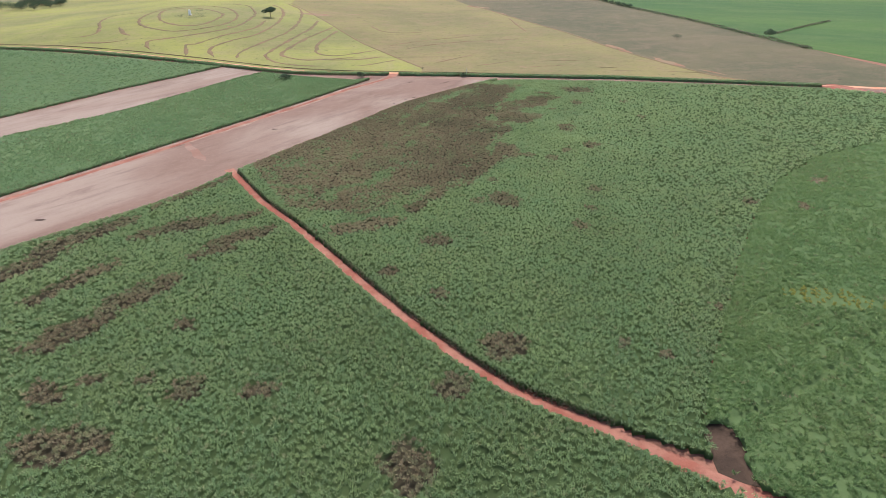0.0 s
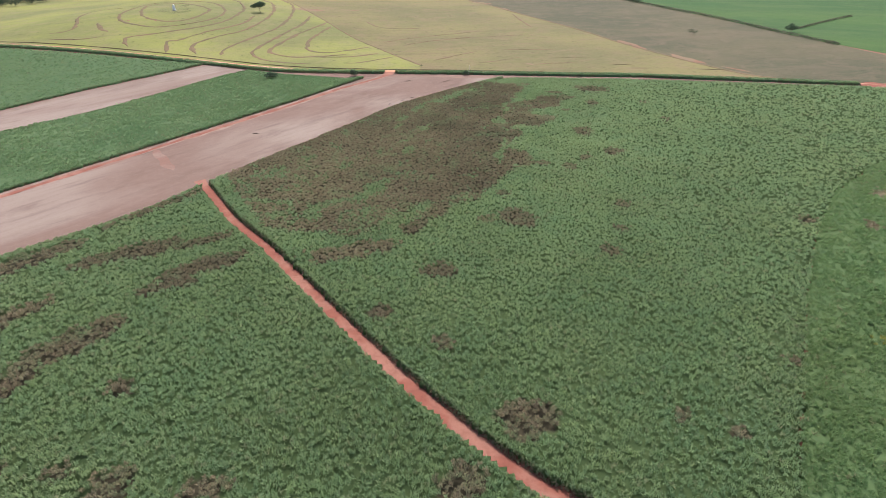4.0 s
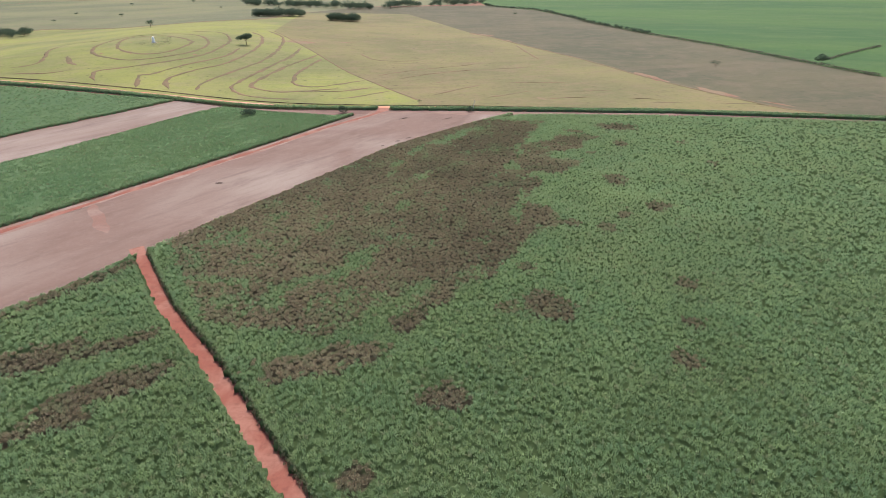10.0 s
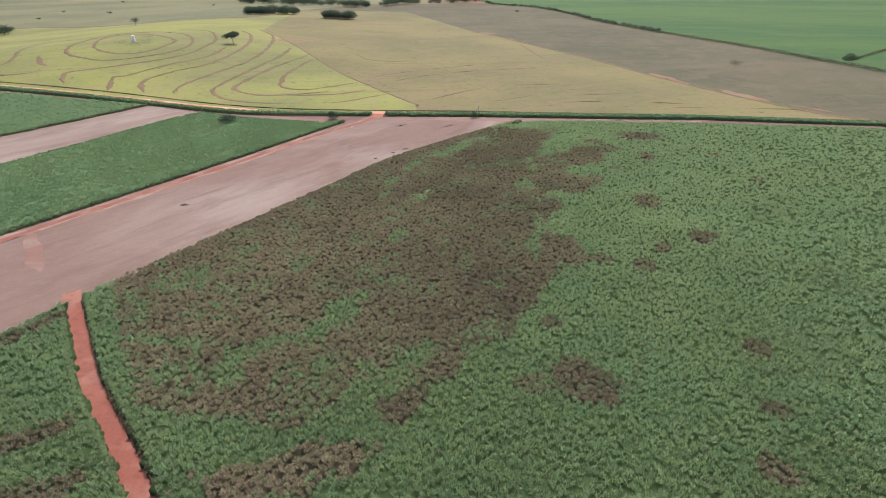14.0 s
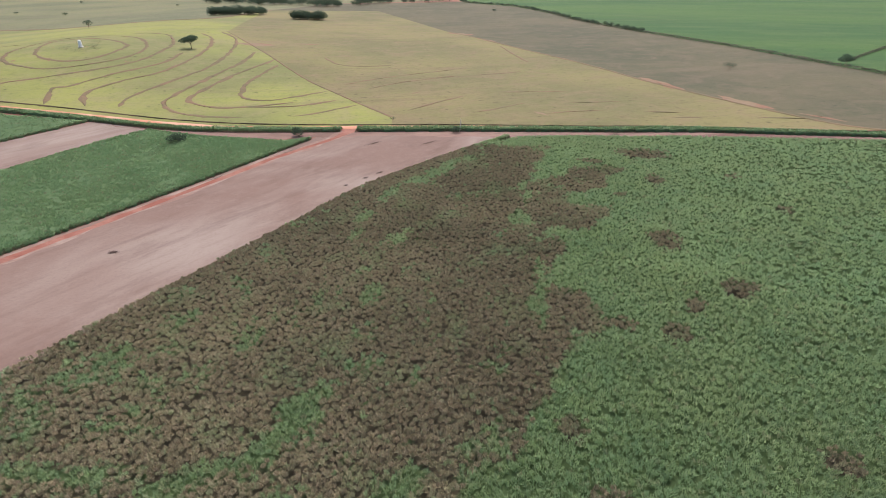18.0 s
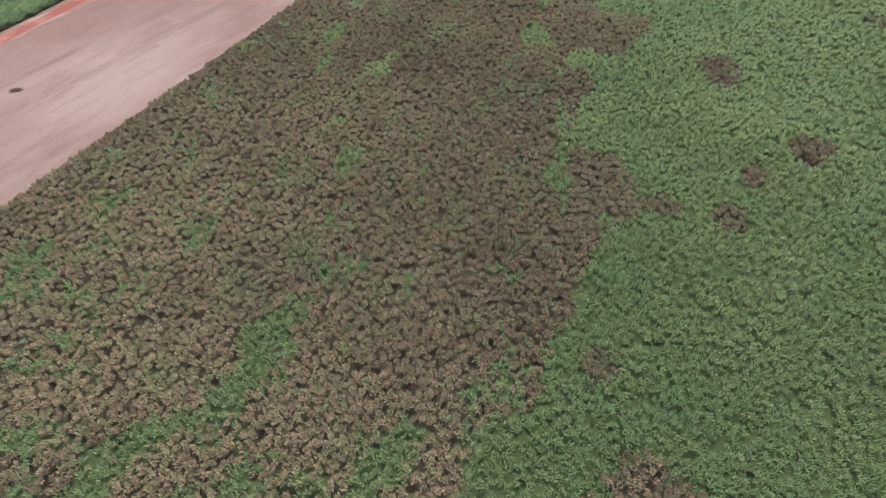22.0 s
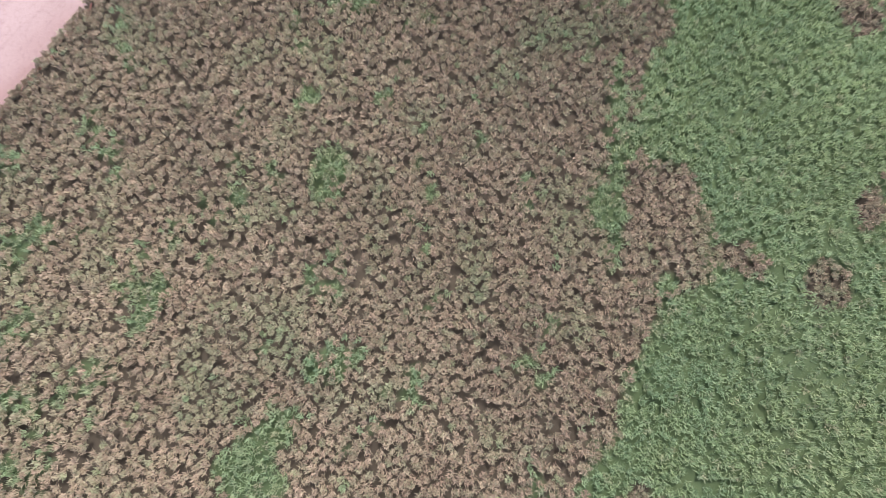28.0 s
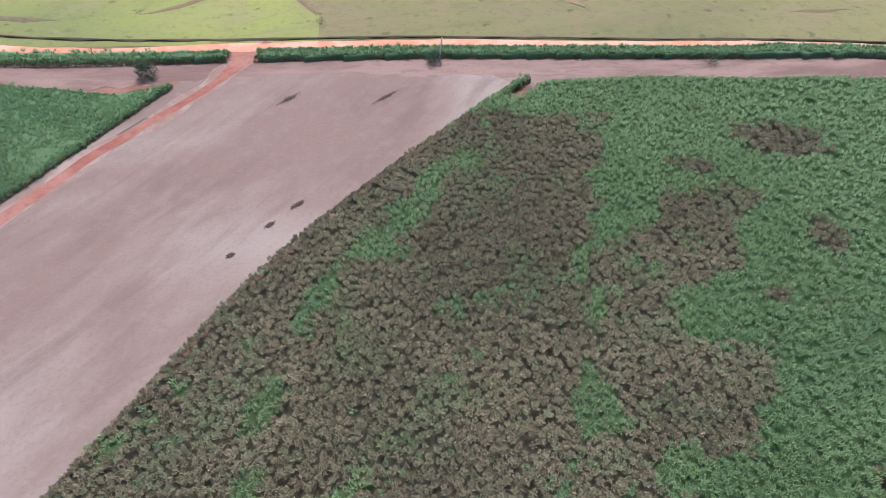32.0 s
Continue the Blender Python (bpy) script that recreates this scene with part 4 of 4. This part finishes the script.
# ---------------------------------------------------------------- trees and bushes
def tree(label, height, spread, flat=0.45, leaves=900, name="tree", stem=0.42):
    """A tapered trunk with limbs, and a crown of many small leaf clumps with gaps."""
    t = tagged(new(name), label, "tree" if name == "tree" else "bush")
    bm = bmesh.new()
    ends = []

    def limb(p, q, r0, r1):
        p, q = Vector(p), Vector(q)
        m = Matrix.Translation((p + q) / 2) @ (q - p).to_track_quat("Z", "Y").to_matrix().to_4x4()
        bmesh.ops.create_cone(bm, cap_ends=True, segments=7, radius1=r0, radius2=r1, depth=(q - p).length, matrix=m)

    fork = (0.1, 0.05, height * stem)
    limb((0, 0, -0.2), fork, height * 0.035, height * 0.024)
    for k in range(6):
        a = k * 1.05 + rng.random() * 0.5
        r = spread * (0.3 + 0.4 * rng.random())
        e = (math.cos(a) * r, math.sin(a) * r, height * (stem + (0.95 - stem) * (0.35 + 0.55 * rng.random())))
        limb(fork, e, height * 0.016, height * 0.005)
        ends.append(e)
    part("trunk", bm, M_BARK, t)
    ends = np.array(ends + [(0, 0, height * 0.85)])
    n = leaves
    c = ends[rng.integers(0, len(ends), n)]
    d = rng.normal(0, 1, (n, 3))
    d /= np.linalg.norm(d, axis=1, keepdims=True)
    r = spread * 0.42 * (0.55 + 0.5 * rng.random((n, 1)))
    c = c + d * r * np.array([1, 1, flat])
    u, w = rng.normal(0, 1, (n, 3)), rng.normal(0, 1, (n, 3))
    u /= np.linalg.norm(u, axis=1, keepdims=True)
    w -= u * (u * w).sum(1, keepdims=True)
    w /= np.linalg.norm(w, axis=1, keepdims=True)
    s = height * 0.05 * (0.6 + 0.8 * rng.random((n, 1)))
    v = np.stack([c - u * s, c + w * s * 0.6, c + u * s, c - w * s * 0.6], 1).reshape(-1, 3)
    f = np.arange(n)[:, None] * 4 + np.arange(4)
    mesh_object("crown", v, [f], M_TREE, t, False, np.zeros(len(v)), np.repeat(rng.random(n), 4))
    return t


def put(t, x, y, size=1.0, turn=0.0, copy=True):
    m = pose(x, y, float(rise(x, y)), 0, 0, turn) @ Matrix.Diagonal((size, size, size, 1))
    if not copy:
        t.matrix_basis = m
        return t
    o = copy_thing(t, m)
    o.matrix_basis = m
    return o


TREES = [(175, 441), (-139, 505), (-282, 671), (-458, 967), (-556, 1025), (-579, 1255), (245, 445), (-512, 893), (-482, 1308), (-359, 1103), (-60, 1050), (100, 855)]
TREES_TOWER = (-202, 498)
AROUND = [(-192, 483), (-188, 488), (-201, 518), (-195, 481), (-205, 487), (-193, 496)]
acacia = put(tree("spreading dark green tree standing alone in the pasture", 7.4, 6.2, 0.55, 1600), *TREES[1], 1, 0, False)
put(tree("round dark tree beside a hedge corner", 5.2, 5.0, 0.65, 1200, "tree", 0.25), *TREES[6], 1, 0, False)
put(tree("low dark bush in brown pasture", 3.2, 5.5, 0.5, 500, "bush", 0.3), *TREES[0], 1, 0, False)
put(tree("bare greyish tree near the ditch", 7.0, 4.5, 0.8, 300), *TREES[2], 1, 0, False)
small = put(tree("small tree in the far pasture", 4.6, 4.2, 0.6, 500), *TREES[3], 1, 0, False)
tagged(small, group="scattered pasture trees")
for k in (4, 5, 7, 8, 9, 10, 11):
    put(small, *TREES[k], (0.8, 1.1, 0.7, 1.2, 0.8, 1.0, 0.6)[k % 7], 50 * k)
wood = put(tree("dense dark tree of a small wood", 9.0, 9.5, 0.75, 900, "tree", 0.12), -187, 803, 1, 0, False)
tagged(wood, group="trees of the far woods")
for (cx, cy), lx, ly, n in (((-188, 803), 27, 12, 48), ((-105, 757), 16, 7, 30), ((-460, 700), 30, 35, 22)):
    for k in range(n):
        put(wood, cx + rng.uniform(-1, 1) * lx, cy + rng.uniform(-1, 1) * ly, rng.uniform(0.5, 0.9), rng.uniform(0, 360))
line = spline([(-340, 1170), (-184, 1027), (-109, 979), (-46, 1048), (25, 1048), (71, 1076)], 11.0)
for x, y in line:
    for k in range(2):
        put(wood, x + rng.normal(0, 6), y + rng.uniform(0, 45), rng.uniform(0.5, 1.15), rng.uniform(0, 360))
for x, y in spline(RIDGE[:6], 9.0):
    put(wood, x + rng.normal(0, 1.0), y, rng.uniform(0.18, 0.4), rng.uniform(0, 360))

# dark hedge along the ridge and across the green field
def hedge(label, line, width, height, step=1.6):
    c = spline(line, step)
    out = []
    for row in (-0.35, 0, 0.35):
        q = c + rng.normal(0, 0.5, c.shape) + np.array([row * width, 0])
        z = rise(q[:, 0], q[:, 1]) + height * (0.2 + 0.5 * rng.random(len(q)))
        out.append(blades(q[:, 0], q[:, 1], z, 9, height * 0.8, 0.5, np.full(len(q), 0.25), 0.9))
    v, q, t, d, n = join(out)
    return tagged(mesh_object("hedge", v, [q, t], M_TREE, None, True, d, n), label, "hedge", kind="stuff")


hedge("dark scrubby hedge along the pasture edge", RIDGE, 3.5, 1.8)
hedge("dark hedge line across the green crop", [(256, 457), (290, 484), (330, 513)], 2.0, 1.4, 2.0)
put(tree("round bush growing on the bare headland", 2.6, 2.6, 0.95, 1700, "bush", 0.1), -45.3, 329.5, 1, 0, False)
put(tree("low dark bush at the foot of a leaning pole", 1.9, 2.6, 0.9, 1600, "bush", 0.1), 13.2, 327.4, 1, 0, False)
put(tree("small bush on the bare headland", 1.5, 2.6, 0.8, 900, "bush", 0.1), 70, 318.6, 1, 0, False)
put(tree("rounded dark bush rising out of the cane", 3.4, 4.2, 0.6, 1600, "bush", 0.3), -86.5, 325, 1, 0, False)
put(tree("dark shrub at the end of the pasture track", 1.4, 1.6, 0.7, 250, "bush", 0.2), -10.5, 347.5, 1, 0, False)

# leaning pole by the hedge
pole = tagged(new("pole"), "pale leaning pole with a dry branch beside the cane", "pole")
bm = bmesh.new()
bmesh.ops.create_cone(bm, cap_ends=True, segments=8, radius1=0.16, radius2=0.10, depth=5.0, matrix=pose(0.3, 0, 2.4, 0, 7, 0))
part("post", bm, M_GREYWOOD, pole)
bm = bmesh.new()
bmesh.ops.create_cone(bm, cap_ends=True, segments=6, radius1=0.05, radius2=0.02, depth=1.6, matrix=pose(0.7, 0.1, 3.6, 0, 50, 0))
part("branch", bm, M_GREYWOOD, pole)
pole.location = (14.4, 328.3, float(rise(14.4, 328.3)))

# white tower on the hill with low troughs round it
TX, TY = TREES_TOWER
tower = tagged(new("water_tower"), "slender white tower on the hilltop pasture", "tower")
bm = bmesh.new()
bmesh.ops.create_cone(bm, cap_ends=True, segments=16, radius1=1.15, radius2=0.85, depth=3.8, matrix=pose(0, 0, 1.9))
part("shaft", bm, M_WHITE, tower)
bm = bmesh.new()
bmesh.ops.create_cone(bm, cap_ends=True, segments=16, radius1=0.95, radius2=0.2, depth=0.45, matrix=pose(0, 0, 4.02))
part("cap", bm, M_WHITE, tower)
bm = bmesh.new()
bmesh.ops.create_cone(bm, cap_ends=True, segments=16, radius1=1.6, radius2=1.6, depth=0.4, matrix=pose(0, 0, 0.15))
part("base", bm, M_GREYWOOD, tower)
tower.location = (TX, TY, float(rise(TX, TY)))
for k, (x, y) in enumerate(AROUND):
    put(tree("low dark shrub near the white tower", 1.8, 5.0, 0.4, 260, "bush", 0.2) if k == 0 else low_bush, x, y, 1 if k == 0 else 0.7 + 0.1 * k, 40 * k, k > 0)
    if k == 0:
        low_bush = bpy.data.objects[[o.name for o in bpy.data.objects if o.name.startswith("bush") and o.parent is None][-1]]

# dark rough verge where the pasture meets the farm road
verge = ribbon("verge", [(-330, 430.5), (-165, 380), (-79, 350.3), (10, 338.6), (61, 330.4), (105, 322.8), (200, 298.5)], 1.0, M_VERGE, 0.1, 0.3, 1.5, False, 0.8)
tagged(verge, "dark rough grass verge along the farm road", "verge", kind="structure")

# heaps of dead trash on the bare strip
for x, y, lx, ly, turn in ((-16.3, 317.6, 2.4, 0.45, 40), (2.5, 315.8, 3.2, 0.4, 40), (-17.4, 283.2, 0.8, 0.2, 35), (-13.4, 287.2, 0.9, 0.25, 40), (-22.7, 277.6, 0.4, 0.2, 30), (-72, 240.8, 1.0, 0.5, 0), (-122, 155.7, 1.4, 0.5, 0)):
    n = 160
    px, py = rng.normal(0, 0.5, n) * lx, rng.normal(0, 0.5, n) * ly
    v, q, t, d, _ = blades(px, py, np.full(n, 0.12), 2, 0.5, 0.12, np.full(n, 1.0), 0.2, 0.6)
    v[:, 2] = np.maximum(v[:, 2] * 0.5, 0.0)
    ob = mesh_object("debris_heap", v, [q, t], M_TRASH, None, True, d)
    ob.matrix_basis = pose(x, y, 0.04 + float(rise(x, y)), 0, 0, turn)
    tagged(ob, "dark heap of dead cane trash on bare earth", "debris", "debris on the bare strip", "stuff")
